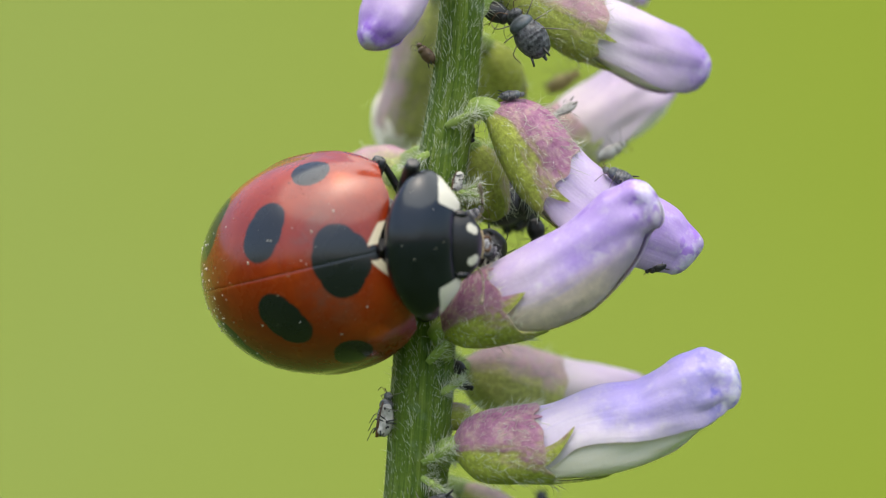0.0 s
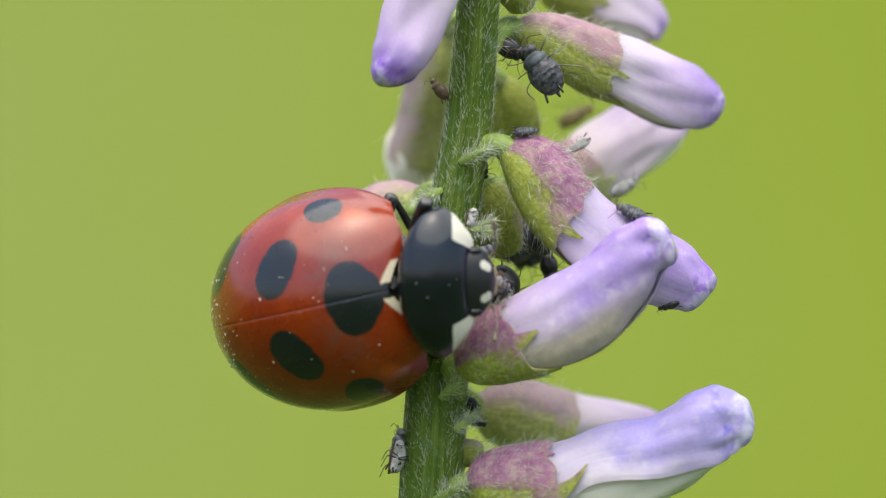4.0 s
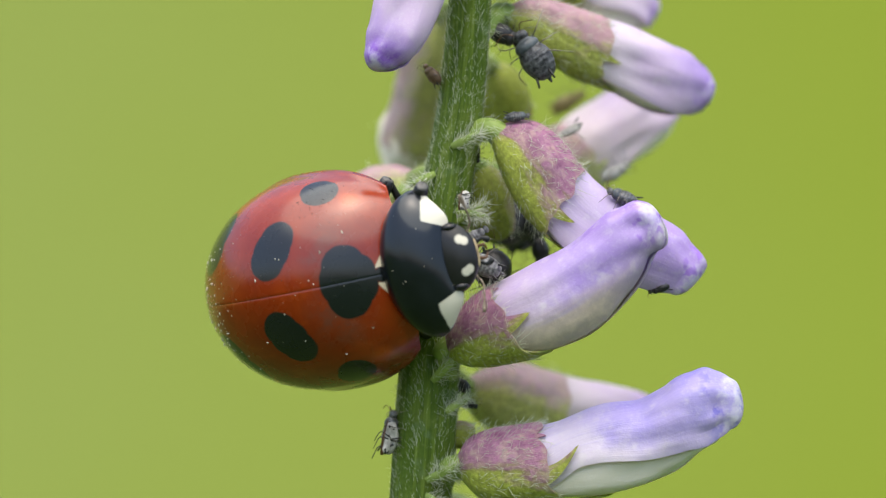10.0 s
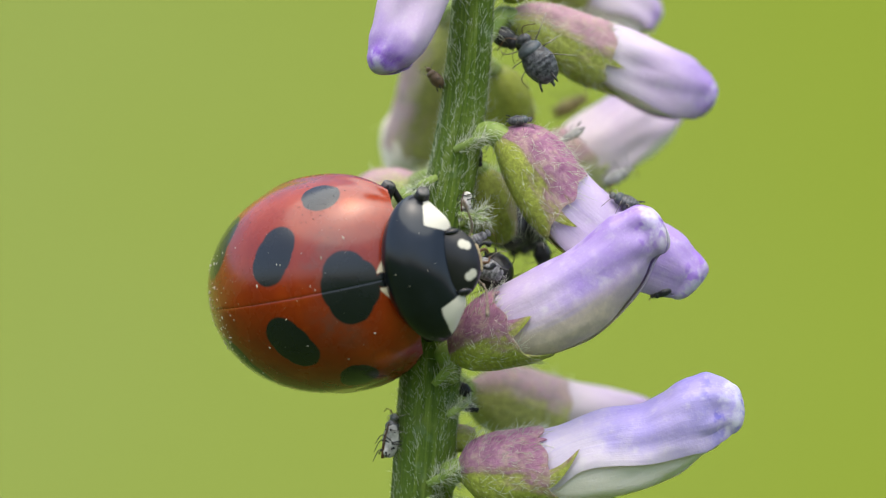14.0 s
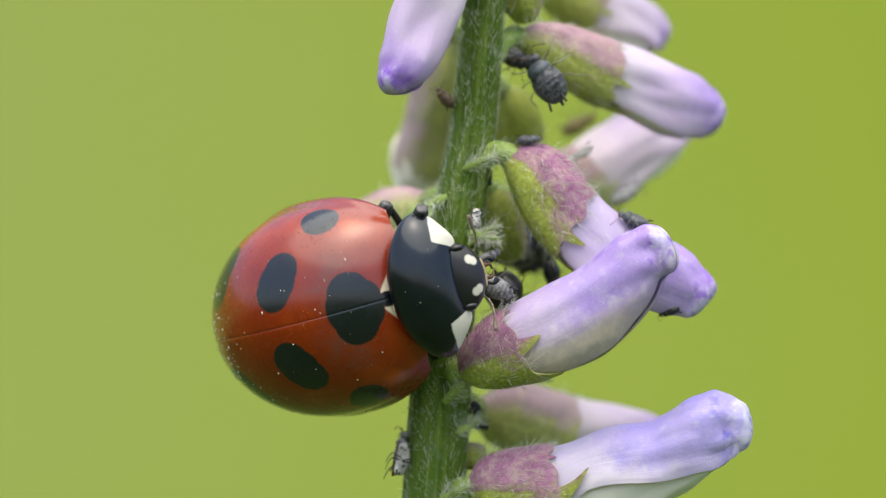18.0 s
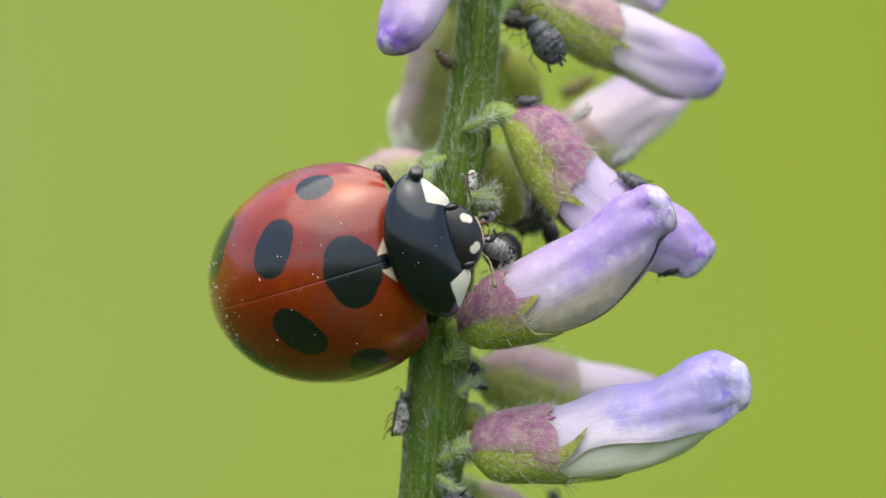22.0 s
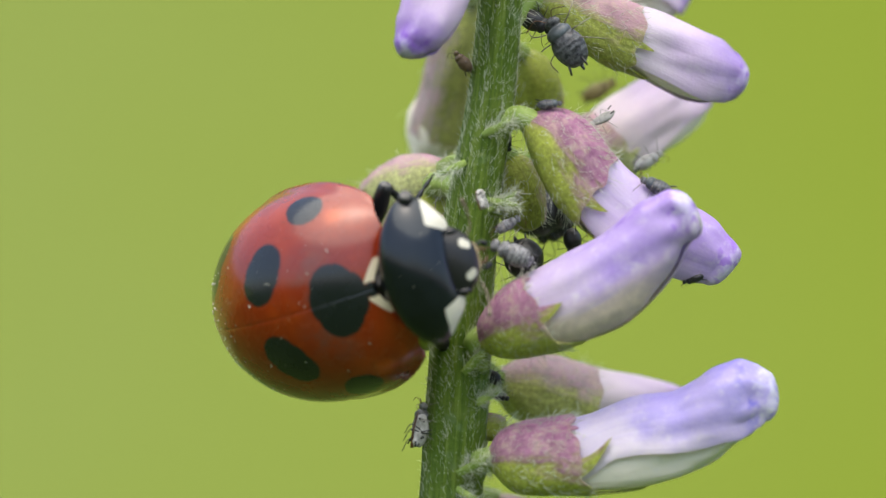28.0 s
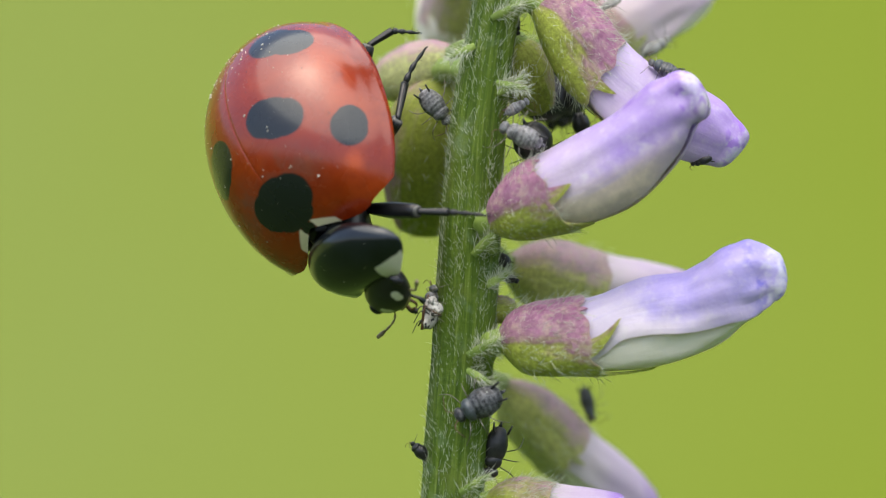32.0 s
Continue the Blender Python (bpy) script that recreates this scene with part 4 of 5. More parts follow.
def build_ladybird():
    lb = thing("ladybird", "seven-spot ladybird, glossy red wing cases with black spots", "ladybird")
    build_wing(lb, 1)
    build_wing(lb, -1)

    def belly(s, t):
        a = 2 * math.pi * s
        x = -LEN_A * 0.93 + (LEN_A * 0.93 + 2.75) * t
        w = math.sqrt(max(0.0, 1 - (2 * t - 1) ** 4))
        z = math.sin(a)
        return Vector((x, 2.28 * w * math.cos(a) * min(1, wing_width(x) / 2.5), (0.5 if z > 0 else 0.62) * w * z - 0.05)) * MM
    part("abdomen", grid(belly, 36, 28), LEG, lb)
    neck = [Vector((x, 0, z)) * MM for x, z in ((2.0, 0.1), (2.6, 0.1), (3.1, 0.0), (3.8, -0.15))]
    part("thorax", tube(neck, [0.75 * MM, 0.8 * MM, 0.7 * MM, 0.4 * MM], 24), LEG, lb)
    tri = [Vector(q) * MM for q in ((2.98, 0.3, 0.86), (2.98, -0.3, 0.86), (2.7, 0, 1.4), (3.0, 0, 0.7))]
    part("scutellum", (tri, [(0, 2, 1), (0, 3, 2), (1, 2, 3), (0, 1, 3)], None), LEG, lb)
    LEGS["pronotum"] = build_pronotum(lb)
    LEGS["head"] = build_head(lb)
    for kind, *pts in LEG_PLAN:
        for s in (1, -1):
            LEGS[kind, s] = build_leg(lb, *[(x, y * s, z) for x, y, z in pts])
    # dust and pollen grains on the wing cases
    rng = random.Random(8)
    bits = []
    for _ in range(230):
        if rng.random() < 0.6:
            x, y = rng.gauss(-1.9, 0.45), rng.gauss(-0.35, 0.75)
        else:
            x, y = rng.uniform(-2.6, 2.5), rng.uniform(-1.8, 1.8)
        if abs(y) > wing_width(x) * 0.93:
            continue
        r = rng.choice((0.004, 0.005, 0.006, 0.008, 0.011, 0.016, 0.024)) * MM
        c = Vector(on_wing(x, y)) * MM
        bits.append(ellipsoid(c, (r, r * rng.uniform(0.6, 2.2), r * 0.8), 6, 4))
    tagged(part("dust", join(*bits), IVORY, lb, "pale pollen grains"), kind="stuff")
    # dark specks of dirt, most of them on the shoulder spots
    bits = []
    for k in range(110):
        x, y = (rng.gauss(1.35, 0.3), rng.gauss(2.1, 0.22)) if k % 2 else (rng.uniform(-1.5, 2.4), rng.uniform(0.2, 2.2))
        if abs(y) > wing_width(x) * 0.95:
            continue
        r = rng.choice((0.006, 0.008, 0.011, 0.014)) * MM
        bits.append(ellipsoid(Vector(on_wing(x, y)) * MM, (r * 1.3, r, r * 0.7), 6, 4))
    tagged(part("dirt", join(*bits), LEG, lb, "black specks of dirt"), kind="stuff")
    return lb


LADYBIRD = build_ladybird()


# ---- aphids ----
def aphid_mesh(kind_mat, plump, parent, L):
    """Pear-shaped body along x (head at +x), with head, legs, feelers and tail pipes. L in mm."""
    def f(s, t):
        a = 2 * math.pi * s
        x = -0.5 + t
        r = plump * 0.5 * math.sqrt(max(0.0, 1 - (2 * t - 1) ** 2)) ** 0.8 * (1.1 - 0.42 * smooth(t, 0.4, 1.0))
        r *= 1 + 0.004 * math.sin(t * 56) * smooth(t, 0.05, 0.2) * (1 - smooth(t, 0.55, 0.75))
        return Vector((x, r * math.cos(a), r * 0.85 * math.sin(a))) * L * MM
    body = part("body", grid(f, 22, 56), kind_mat, parent)
    part("head", ellipsoid((0.5 * L * MM, 0, 0), (0.12 * L * MM, 0.17 * L * MM, 0.12 * L * MM), 14, 10), kind_mat, parent)
    part("thorax", ellipsoid((0.26 * L * MM, 0, 0.02 * L * MM), (0.17 * L * MM, plump * 0.43 * L * MM, plump * 0.38 * L * MM), 18, 12), APHID_BLUE if kind_mat == APHID else kind_mat, body)
    shins = APHID_DARK if kind_mat in (APHID_DARK, APHID_OLIVE) else APHID_SHIN
    for s in (1, -1):
        part("siphon", tube([Vector((-0.36, s * 0.16, 0.16)) * L * MM, Vector((-0.56, s * 0.2, 0.24)) * L * MM], [0.03 * L * MM, 0.02 * L * MM], 7), APHID_DARK, body)
        for x, dx in ((0.34, 0.35), (0.18, -0.02), (0.05, -0.4)):
            q = [Vector((x, s * 0.14, -0.08)), Vector((x + dx * 0.4, s * 0.46, 0.1)), Vector((x + dx, s * 0.62, -0.3))]
            pts = curve([v * L * MM for v in q], 8)
            part("leg", tube(pts, [0.014 * L * MM * (1 - 0.06 * i) for i in range(9)], 6), shins, parent)
        pts = curve([v * L * MM for v in (Vector((0.56, s * 0.07, 0.05)), Vector((0.72, s * 0.22, 0.16)), Vector((0.62, s * 0.5, 0.2)))], 8)
        part("feeler", tube(pts, [0.0095 * L * MM] * 9, 6), BROWN, parent)
    part("tail", tube([Vector((-0.48, 0, 0)) * L * MM, Vector((-0.6, 0, 0.02)) * L * MM], [0.05 * L * MM, 0.02 * L * MM], 7), kind_mat, body)


def aphid(label, at, head, depth, L, mat, plump=0.55, roll=0.0, normal=(0, -1, 0)):
    """at and head: places of its middle and of the way it faces; normal: away from what it sits on."""
    c = P(at[0], at[1], depth)
    ex = (P(head[0], head[1], depth) - c).normalized()
    n = Vector(normal)
    ez = (n - ex * n.dot(ex)).normalized()
    m = Matrix((ex, ez.cross(ex), ez)).transposed().to_4x4()
    m.translation = c
    ob = thing("aphid", label, "aphid", "aphids on the spike", m @ pose(0, 0, 0, roll))
    aphid_mesh(mat, plump, ob, L)
    return ob


def skin_scrap(label, size, seed):
    """A crumpled torn skin with a few thin legs and a rusty edge."""
    rng = random.Random(seed)
    ob = thing("aphid_skin", label, "insect skin")
    mm = size * MM

    def f(s, t):
        a, b = 2 * math.pi * s, math.pi * t
        r = 0.11 * math.sin(b) ** 0.8 * (1 + 0.3 * math.sin(3 * a + 4 * t))
        v = Vector((r * math.cos(a), r * 0.7 * math.sin(a), -0.24 * math.cos(b)))
        return (v + Vector((0.07, 0.05, 0.05)) * noise.noise(v * 9 + Vector((seed, 0, 0)))) * mm
    skin = part("skin", grid(f, 20, 18), HUSK, ob)
    stripe = curve([Vector(q) * mm for q in ((-0.1, -0.06, -0.25), (-0.12, -0.09, 0.0), (-0.07, -0.06, 0.26))], 10)
    part("edge", tube(stripe, [0.024 * mm * (1 - 0.05 * k) for k in range(11)], 8), BROWN, skin, "rusty brown torn edge")
    for k in range(5):
        z = rng.uniform(-0.2, 0.2)
        side = 1 if k % 2 else -1
        leg = curve([Vector(q) * mm for q in ((0, -0.05, z), (side * 0.17, -0.1, z + rng.uniform(-0.05, 0.1)), (side * 0.24, -0.06, z + rng.uniform(-0.16, 0.02)))], 8)
        part("leg", tube(leg, [0.011 * mm * (1 - 0.06 * i) for i in range(9)], 6), APHID_DARK, ob)
    bits = []
    for _ in range(26):
        p = f(rng.random(), rng.uniform(0.2, 0.8))
        r = rng.uniform(0.008, 0.018) * mm
        bits.append(ellipsoid(p, (r, r, r * 1.3), 6, 4))
    tagged(part("dots", join(*bits), APHID_DARK, skin, "black dots"), kind="stuff")
    return ob


aphid("dark grey aphid with ringed back on a flower stalk", (968, 135), (938, 92), 0.6, 1.25, APHID, 0.62, -20, (-0.3, -1, 0.3))
aphid("black aphid beside the stem", (912, 95), (940, 110), 1.3, 0.8, APHID_DARK, 0.6)
aphid("small brown aphid on the stem", (788, 166), (775, 150), 0.6, 0.55, APHID_BROWN, 0.6, 0, (-1, -0.4, 0))
aphid("olive-brown aphid out of focus behind the spike", (1022, 214), (1048, 200), 8.0, 0.85, APHID_OLIVE, 0.45)
aphid("dark aphid on top of a mauve calyx", (935, 240), (955, 238), 0.2, 0.55, APHID, 0.5, 0, (0.2, -0.4, 1))
aphid("shed aphid skin on a flower", (1030, 264), (1010, 275), 2.6, 0.6, HUSK, 0.4, 0, (0.3, -0.6, 1))
aphid("dark aphid on a lilac petal", (1124, 384), (1100, 372), 0.3, 0.75, APHID, 0.55, 0, (0.4, -0.4, 1))
aphid("black aphid under a petal tip", (1187, 543), (1175, 547), 0.3, 0.5, APHID_DARK, 0.5, 0, (0.2, 0.2, -1))
SCRAP = skin_scrap("crumpled pale scrap of aphid skin at the ladybird's mouth", 1.0, 41)
aphid("small grey-brown aphid beside the stem", (862, 449), (884, 436), 0.0, 0.6, APHID_PALE, 0.45)
aphid("grey-brown aphid in front of a black one", (874, 500), (844, 486), -0.8, 1.0, APHID_PALE, 0.5)
aphid("plump black aphid beside the stem", (894, 513), (907, 543), 0.7, 1.15, APHID_DARK, 0.8, 0, (0.2, 1, 0))
aphid("black aphid in the shade of the flowers", (925, 425), (972, 418), 4.6, 1.6, APHID_DARK, 0.7)
aphid("black aphid in the shade beside a bud", (912, 398), (945, 380), 5.4, 1.5, APHID_DARK, 0.7)
aphid("black aphid under the mauve calyx", (950, 448), (925, 470), 5.2, 1.0, APHID_DARK, 0.7)
aphid("black aphid in the shade under a calyx", (977, 478), (982, 505), 2.4, 0.7, APHID_DARK, 0.6)
aphid("dark aphid in the shade beside the stem", (862, 300), (866, 320), 1.0, 0.5, APHID_DARK, 0.5)
aphid("grey aphid clinging to the side of the stem", (711, 795), (716, 760), 0.6, 0.9, APHID_PALE, 0.5, 0, (-1, -0.2, 0))
EDGE_SCRAP = skin_scrap("torn pale aphid skin on the edge of the stem", 1.7, 43)
EDGE_SCRAP.matrix_world = Matrix.Translation(P(708, 806, 0.35)) @ pose(0, 0, 0, 0, 8, 20)
aphid("shed aphid skin among grey fuzz", (1108, 338), (1130, 325), 4.4, 0.7, HUSK, 0.5, 0, (0.3, -0.6, -1))
aphid("dark grey aphid head down on the stem", (796, 966), (760, 985), -0.35, 1.15, APHID, 0.6, 0, (0.1, -1, 0.2))
aphid("slim black aphid on a green calyx", (822, 1044), (814, 1080), 0.6, 1.15, APHID_DARK, 0.45, 0, (0.2, -1, 0))
aphid("small black aphid on the edge of the stem", (690, 1046), (684, 1040), 0.6, 0.5, APHID_DARK, 0.7, 0, (-1, -0.3, 0))
aphid("plump grey aphid beside the stem", (720, 442), (744, 470), 1.2, 0.95, APHID_PALE, 0.55, 0, (-0.3, -1, 0.2))
aphid("grey aphid out of focus behind the stem", (985, 955), (990, 975), 6.4, 0.8, APHID, 0.4)
# black aphids darken the shadowed gap below the calyx; the second is added
aphid("small black aphid under a hairy calyx", (836, 712), (820, 700), 0.9, 0.5, APHID_DARK, 0.6)
aphid("small black aphid added to darken the shaded gap behind a bract", (848, 744), (862, 750), 1.2, 0.42, APHID_DARK, 0.6)


# ---- what moves ----
def motions():
    walk(LADYBIRD, [(t, pose((x - 0.02) * MM, y * MM, (z - 0.06 * (1 - smooth(t, 13, 21))) * MM, rx, ry, rz)) for t, x, y, z, rx, ry, rz in (
        (0, -2.572, 0.600, -1.220, 98.9, -9.3, -42.0), (0.5, -2.618, 0.600, -1.234, 98.4, -9.2, -40.9), (1, -2.647, 0.600, -1.245, 97.9, -9.0, -40.3),
        (1.5, -2.641, 0.600, -1.251, 98.0, -9.1, -40.4), (2, -2.615, 0.600, -1.245, 98.3, -9.2, -40.9), (2.5, -2.616, 0.600, -1.231, 98.3, -9.0, -40.9),
        (3, -2.627, 0.600, -1.223, 98.4, -8.9, -40.7), (3.5, -2.627, 0.600, -1.226, 98.7, -8.9, -41.0), (5.5, -2.611, 0.600, -1.229, 99.1, -8.7, -41.9),
        (6, -2.598, 0.600, -1.206, 100.0, -8.3, -43.6), (6.5, -2.629, 0.600, -1.181, 100.4, -7.7, -44.4), (7, -2.653, 0.600, -1.175, 99.9, -7.3, -43.4),
        (7.5, -2.652, 0.600, -1.167, 99.6, -7.1, -41.9), (8, -2.658, 0.600, -1.157, 99.5, -7.1, -40.7), (8.5, -2.642, 0.600, -1.153, 99.3, -7.2, -40.4),
        (9, -2.614, 0.600, -1.158, 99.0, -7.3, -40.7), (9.5, -2.610, 0.600, -1.172, 98.9, -7.4, -40.7), (10, -2.617, 0.600, -1.182, 99.2, -7.5, -40.5),
        (10.5, -2.618, 0.600, -1.193, 99.3, -7.5, -40.4), (11, -2.619, 0.600, -1.207, 99.2, -7.6, -40.2), (11.5, -2.628, 0.600, -1.208, 99.4, -7.4, -40.1),
        (12, -2.627, 0.600, -1.199, 99.7, -7.2, -40.3), (12.5, -2.612, 0.600, -1.192, 99.8, -7.1, -40.7), (13, -2.597, 0.600, -1.186, 99.8, -7.0, -41.0),
        (13.5, -2.585, 0.600, -1.185, 100.2, -6.9, -41.3), (14, -2.591, 0.600, -1.187, 100.5, -7.0, -41.3), (14.5, -2.650, 0.600, -1.219, 100.8, -7.7, -40.7),
        (16.5, -2.727, 0.600, -1.288, 101.4, -8.7, -40.1), (17, -2.755, 0.600, -1.334, 101.9, -9.3, -40.4), (17.5, -2.757, 0.600, -1.345, 102.1, -9.7, -40.8),
        (18, -2.775, 0.600, -1.353, 102.1, -10.2, -40.7), (18.5, -2.798, 0.600, -1.376, 101.9, -10.6, -40.4), (19, -2.810, 0.600, -1.416, 101.8, -11.0, -40.4),
        (19.5, -2.823, 0.600, -1.453, 101.9, -11.3, -40.5), (20, -2.835, 0.600, -1.469, 102.1, -11.2, -40.6), (20.5, -2.823, 0.600, -1.462, 102.6, -10.8, -41.0),
        (21, -2.816, 0.600, -1.461, 102.9, -10.9, -41.1), (21.5, -2.838, 0.600, -1.485, 102.8, -11.3, -40.5), (22, -2.849, 0.600, -1.508, 102.6, -11.8, -40.2),
        (22.5, -2.846, 0.600, -1.511, 102.7, -12.1, -40.3), (23, -2.863, 0.600, -1.516, 102.8, -12.2, -40.2), (23.5, -2.922, 0.600, -1.541, 103.0, -12.0, -39.8),
        (24, -3.040, 0.600, -1.598, 102.7, -11.2, -39.5), (24.5, -3.154, 0.600, -1.659, 102.2, -10.1, -40.2), (25, -3.196, 0.600, -1.686, 102.9, -9.2, -42.3),
        (25.5, -3.196, 0.600, -1.692, 104.4, -8.6, -44.9), (26, -3.198, 0.600, -1.700, 105.6, -8.1, -47.0), (26.5, -3.202, 0.600, -1.719, 106.5, -8.3, -48.4),
        (28.5, -3.209, 0.600, -1.748, 107.4, -8.9, -49.6), (29, -3.214, 0.600, -1.768, 108.0, -9.3, -50.5), (29.5, -3.217, 0.600, -1.780, 108.3, -9.5, -51.0),
        (30, -3.220, 0.600, -1.789, 108.6, -9.7, -51.4), (30.5, -3.220, 0.600, -1.792, 108.7, -9.8, -51.5), (31, -3.777, 0.600, -1.371, 96.7, 0.1, -51.6),
        (31.2, -3.900, 0.760, -1.400, 91.3, 7.5, -53.1), (31.4, -3.850, 0.920, -1.302, 88.7, 29.9, -57.7), (31.6, -3.740, 1.080, -1.018, 78.4, 44.8, -61.2),
        (32, -3.851, 1.400, -0.930, 72.5, 52.9, -63.5),
    )])
    neck = [(t, pose((x + 0.13) * MM, y * MM, z * MM, rx, ry, rz)) for t, x, y, z, rx, ry, rz in (
            (0, 3.722, -0.113, 0.416, -9.8, 43.9, -17.3), (0.5, 3.733, -0.084, 0.413, -11.2, 44.0, -17.7), (1, 3.737, -0.073, 0.413, -10.8, 43.7, -17.1),
            (1.5, 3.736, -0.077, 0.413, -10.2, 43.5, -16.6), (2, 3.737, -0.081, 0.412, -10.1, 43.6, -16.9), (2.5, 3.739, -0.080, 0.410, -10.0, 43.7, -17.3),
            (3, 3.743, -0.080, 0.409, -10.0, 43.6, -17.3), (3.5, 3.744, -0.081, 0.407, -10.0, 43.7, -17.1), (5.5, 3.744, -0.076, 0.405, -10.4, 44.3, -16.9),
            (6, 3.754, -0.083, 0.395, -10.5, 45.4, -16.0), (6.5, 3.611, 0.002, 0.467, -7.7, 42.5, -10.4), (7, 3.559, 0.011, 0.495, -3.3, 39.3, -3.5),
            (7.5, 3.527, 0.023, 0.511, -2.3, 33.4, -0.8), (8, 3.517, 0.027, 0.515, -2.3, 28.7, 0.5), (8.5, 3.513, 0.029, 0.517, -2.2, 25.9, 1.2),
            (9, 3.512, 0.031, 0.517, -2.2, 25.3, 1.4), (9.5, 3.511, 0.032, 0.518, -2.4, 25.2, 1.3), (10, 3.509, 0.033, 0.518, -2.3, 24.2, 1.3),
            (10.5, 3.508, 0.034, 0.519, -2.1, 23.4, 1.4), (11, 3.508, 0.035, 0.519, -2.5, 23.3, 1.6), (11.5, 3.508, 0.039, 0.518, -3.0, 23.5, 1.7),
            (12, 3.511, 0.045, 0.517, -3.0, 24.4, 1.8), (12.5, 3.512, 0.048, 0.516, -2.8, 25.8, 1.7), (13, 3.512, 0.049, 0.516, -3.0, 27.4, 1.4),
            (13.5, 3.514, 0.051, 0.516, -3.3, 28.6, 1.0), (14, 3.517, 0.049, 0.514, -3.2, 29.9, 0.6), (14.5, 3.522, 0.048, 0.511, -3.0, 32.3, 0.1),
            (16.5, 3.532, 0.052, 0.507, -2.9, 35.2, 0.1), (17, 3.545, 0.051, 0.500, -2.7, 37.4, -0.1), (17.5, 3.558, 0.042, 0.495, -3.0, 38.7, -1.2),
            (18, 3.569, 0.034, 0.490, -3.3, 39.5, -2.5), (18.5, 3.584, 0.031, 0.483, -3.6, 40.3, -3.4), (19, 3.595, 0.031, 0.478, -3.5, 40.5, -3.2),
            (19.5, 3.594, 0.036, 0.479, -2.9, 40.1, -1.8), (20, 3.585, 0.046, 0.482, -2.6, 39.8, -0.5), (20.5, 3.579, 0.055, 0.485, -2.6, 39.8, 0.0),
            (21, 3.581, 0.058, 0.483, -2.9, 40.3, -0.2), (21.5, 3.585, 0.057, 0.482, -3.2, 40.5, -0.7), (22, 3.583, 0.055, 0.483, -3.2, 40.1, -0.8),
            (22.5, 3.582, 0.052, 0.484, -3.1, 39.8, -0.8), (23, 3.592, 0.056, 0.479, -3.4, 40.2, -1.5), (23.5, 3.616, 0.072, 0.468, -3.6, 40.6, -1.6),
            (24, 3.604, 0.077, 0.473, -2.7, 37.0, -0.2), (24.5, 3.546, 0.057, 0.500, -1.9, 31.9, 1.1), (25, 3.534, 0.050, 0.505, -2.5, 34.1, 0.7),
            (25.5, 3.585, 0.063, 0.475, -4.5, 41.2, -1.5), (26, 3.655, 0.077, 0.432, -6.7, 46.5, -4.0), (26.5, 3.726, 0.074, 0.384, -9.1, 49.4, -6.7),
            (28.5, 3.783, 0.059, 0.345, -10.6, 51.0, -8.7), (29, 3.811, 0.052, 0.323, -10.8, 52.1, -9.1), (29.5, 3.812, 0.055, 0.319, -10.8, 52.5, -9.1),
            (30, 3.799, 0.051, 0.327, -10.8, 52.5, -9.0), (30.5, 3.780, 0.043, 0.339, -10.6, 52.2, -9.4), (31, 3.754, -0.040, 0.357, -16.1, 53.9, -14.5),
            (31.2, 3.792, -0.069, 0.327, -10.8, 50.7, -22.1), (31.4, 3.780, 0.100, 0.300, -3.4, 43.4, -18.4), (31.6, 3.790, 0.180, 0.280, 5.5, 43.2, -16.3),
            (32, 3.770, 0.280, 0.300, 14.0, 42.6, -12.1),
    )]
    walk(LEGS["pronotum"], neck)
    # the torn skin stays by the mouth
    scraps = []
    for t, px, py, turn in ((0, 841, 390, 12), (12, 843, 386, 6), (18, 842, 379, 0), (24, 831, 386, -8), (26.5, 822, 398, -14), (29, 814, 406, -20), (30.5, 804, 401, -16),
                            (31, 803, 481, -24), (31.3, 787, 606, -40), (31.5, 728, 772, -55), (32, 716, 796, -60)):
        p = P(px, py, -0.75)
        scraps.append((t, pose(p.x, p.y, p.z, 0, turn, 0)))
    walk(SCRAP, scraps)
    # the head also turns a little to its left at the end
    walk(LEGS["head"], [(t, m @ pose(0.25 * MM * smooth(t, 31.2, 31.9), 0, 0, 0, 0, 16 * smooth(t, 31.2, 31.9))) for t, m in neck])
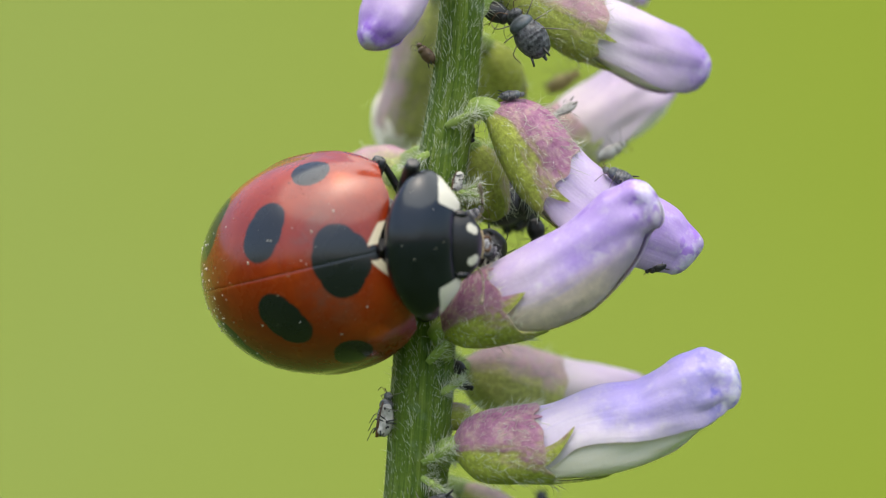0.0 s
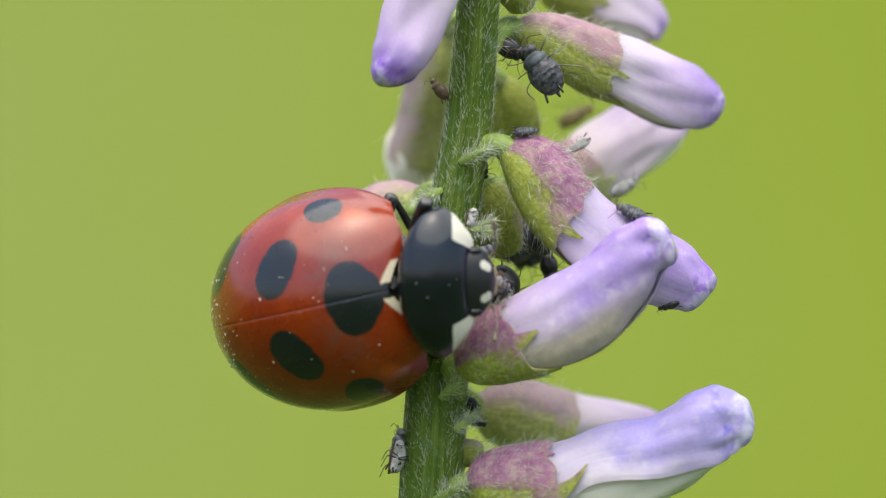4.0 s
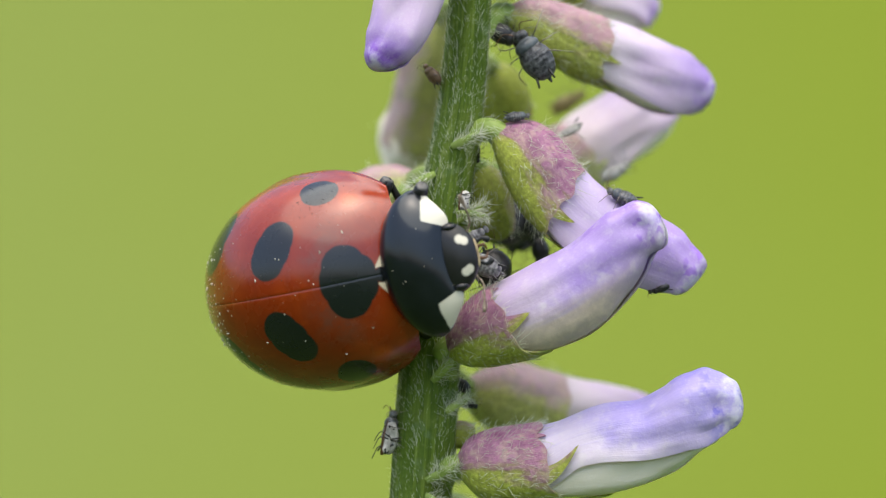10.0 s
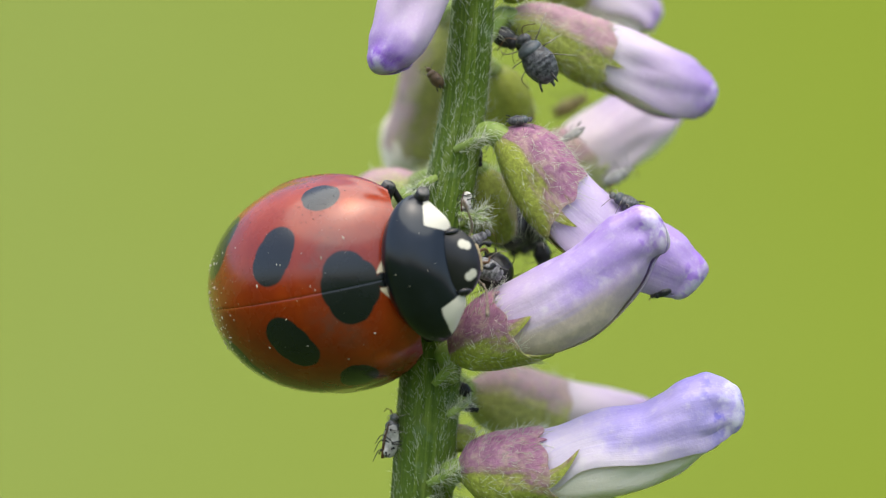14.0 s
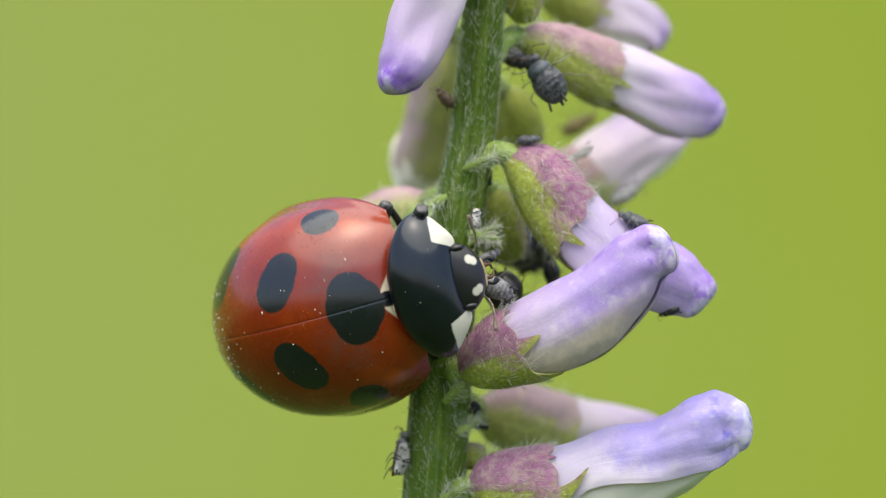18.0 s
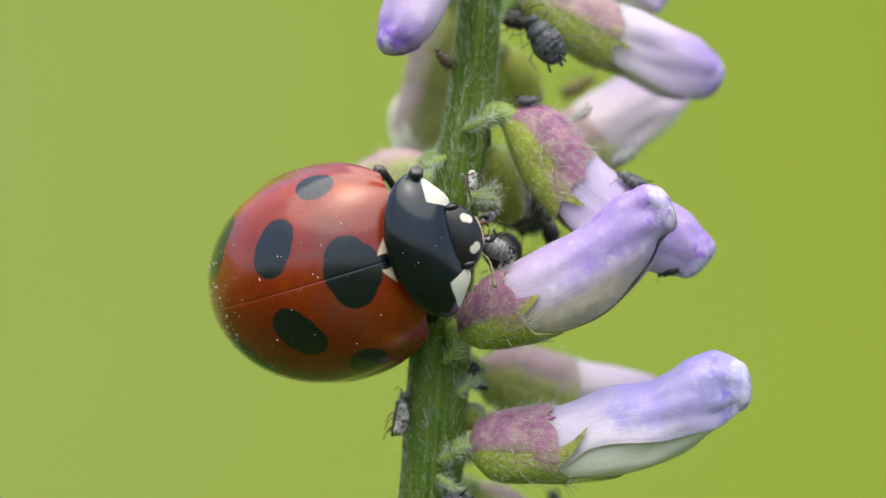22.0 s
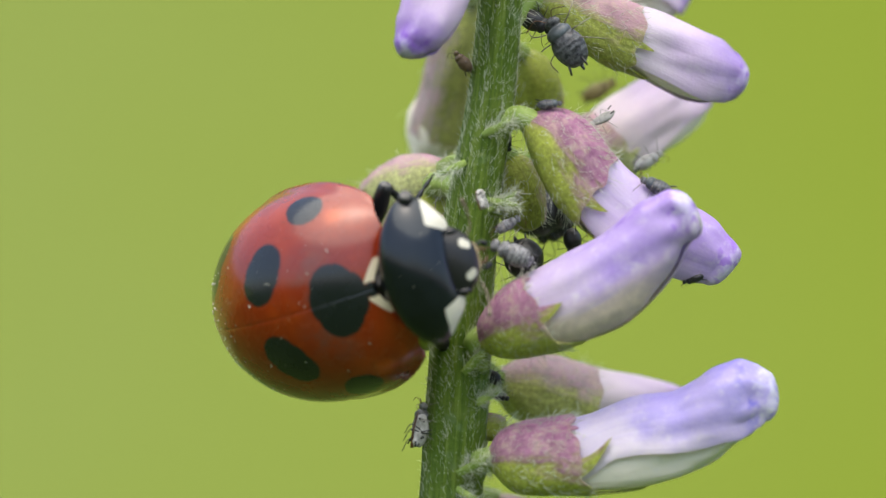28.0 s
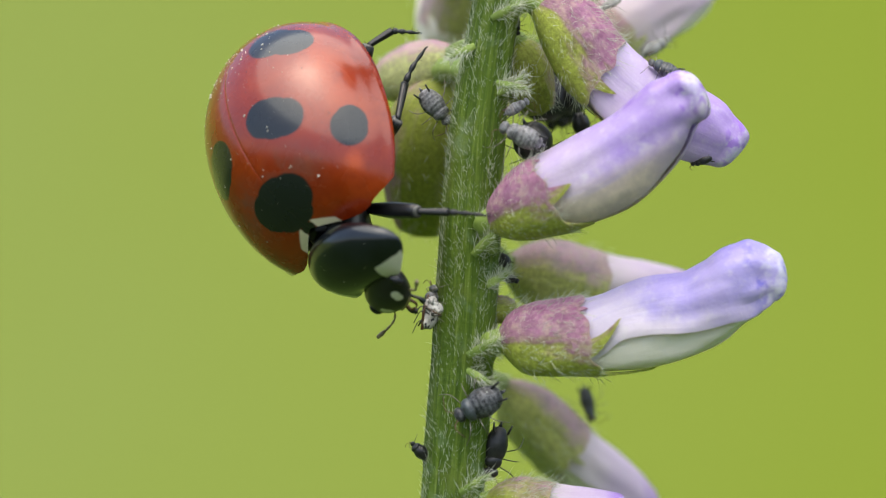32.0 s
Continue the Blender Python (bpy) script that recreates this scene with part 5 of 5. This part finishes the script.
    # the legs are drawn in while it feeds, and the left ones reach out as it turns
    for plan, turn_x, turn_z, right_z, tuck in zip(LEG_PLAN, (24, -10, 0), (-8, -46, -80), (-60, 0, 0), (0.2, 0.58, 0)):
        kind, hip = plan[:2]
        for s in (1, -1):
            thigh, shin, foot, knee, axis = LEGS[kind, s]
            place = Matrix.Translation((hip[0] * MM, hip[1] * s * MM, hip[2] * MM))
            shares = ((0.0, 1), (30.8, 1), (31.1, 0.85), (31.25, 0.5), (31.45, 0), (32.0, 0)) if s == 1 else ((0.0, 1), (32.0, 1))

            if kind == "front" and s == 1:
                shares = ((0.0, 1), (31.0, 1), (31.2, 0.92), (31.4, 0.6), (31.6, 0.15), (31.75, 0), (32.0, 0))
            if kind == "hind" and s == 1:
                # kicks out once on the way
                shares = ((0.0, 1), (30.8, 1), (31.1, 0.85), (31.2, 0.3), (31.3, -0.25), (31.4, 0), (32.0, 0))

            def folded(k, t):
                z = turn_z if s == 1 else right_z
                return place @ Matrix.Translation(((tuck if s == 1 else 0) * (0.3 + 0.7 * smooth(t, 23.5, 27)) * k * MM, 0, 0)) @ Matrix.Rotation(radians((turn_x if s == 1 else 38) * k), 4, "X") @ Matrix.Rotation(radians(z * k), 4, "Z")

            def bent(k):
                return Matrix.Translation(knee) @ Matrix.Rotation(radians(140 * k), 4, axis)
            shares = shares[:1] + ((23.5, 1), (27.0, 1)) + shares[1:]
            walk(thigh, [(t, folded(k, t)) for t, k in shares])
            if kind == "middle" and s == 1:
                # its shin reaches back behind the shield and the foot stands up on the bud there
                ankle = (Vector(plan[3]) - Vector(plan[2])) * MM
                toes = (Vector(plan[4]) - Vector(plan[3])) * MM
                back = ankle.rotation_difference(Vector((0.29, -0.6, -0.74)))
                rise = toes.rotation_difference(Vector((-0.33, 0.72, -0.6)))

                def swung(k, turn):
                    return Matrix.Identity(4).to_quaternion().slerp(turn, k).to_matrix().to_4x4()
                walk(shin, [(t, Matrix.Translation(knee) @ swung(k, back)) for t, k in shares])
                walk(foot, [(t, Matrix.Translation(knee + swung(k, back) @ ankle) @ swung(k, rise) @ Matrix.Translation(-ankle)) for t, k in shares])
                continue
            walk(shin, [(t, bent(k)) for t, k in shares])
            walk(foot, [(t, bent(k)) for t, k in shares])


motions()
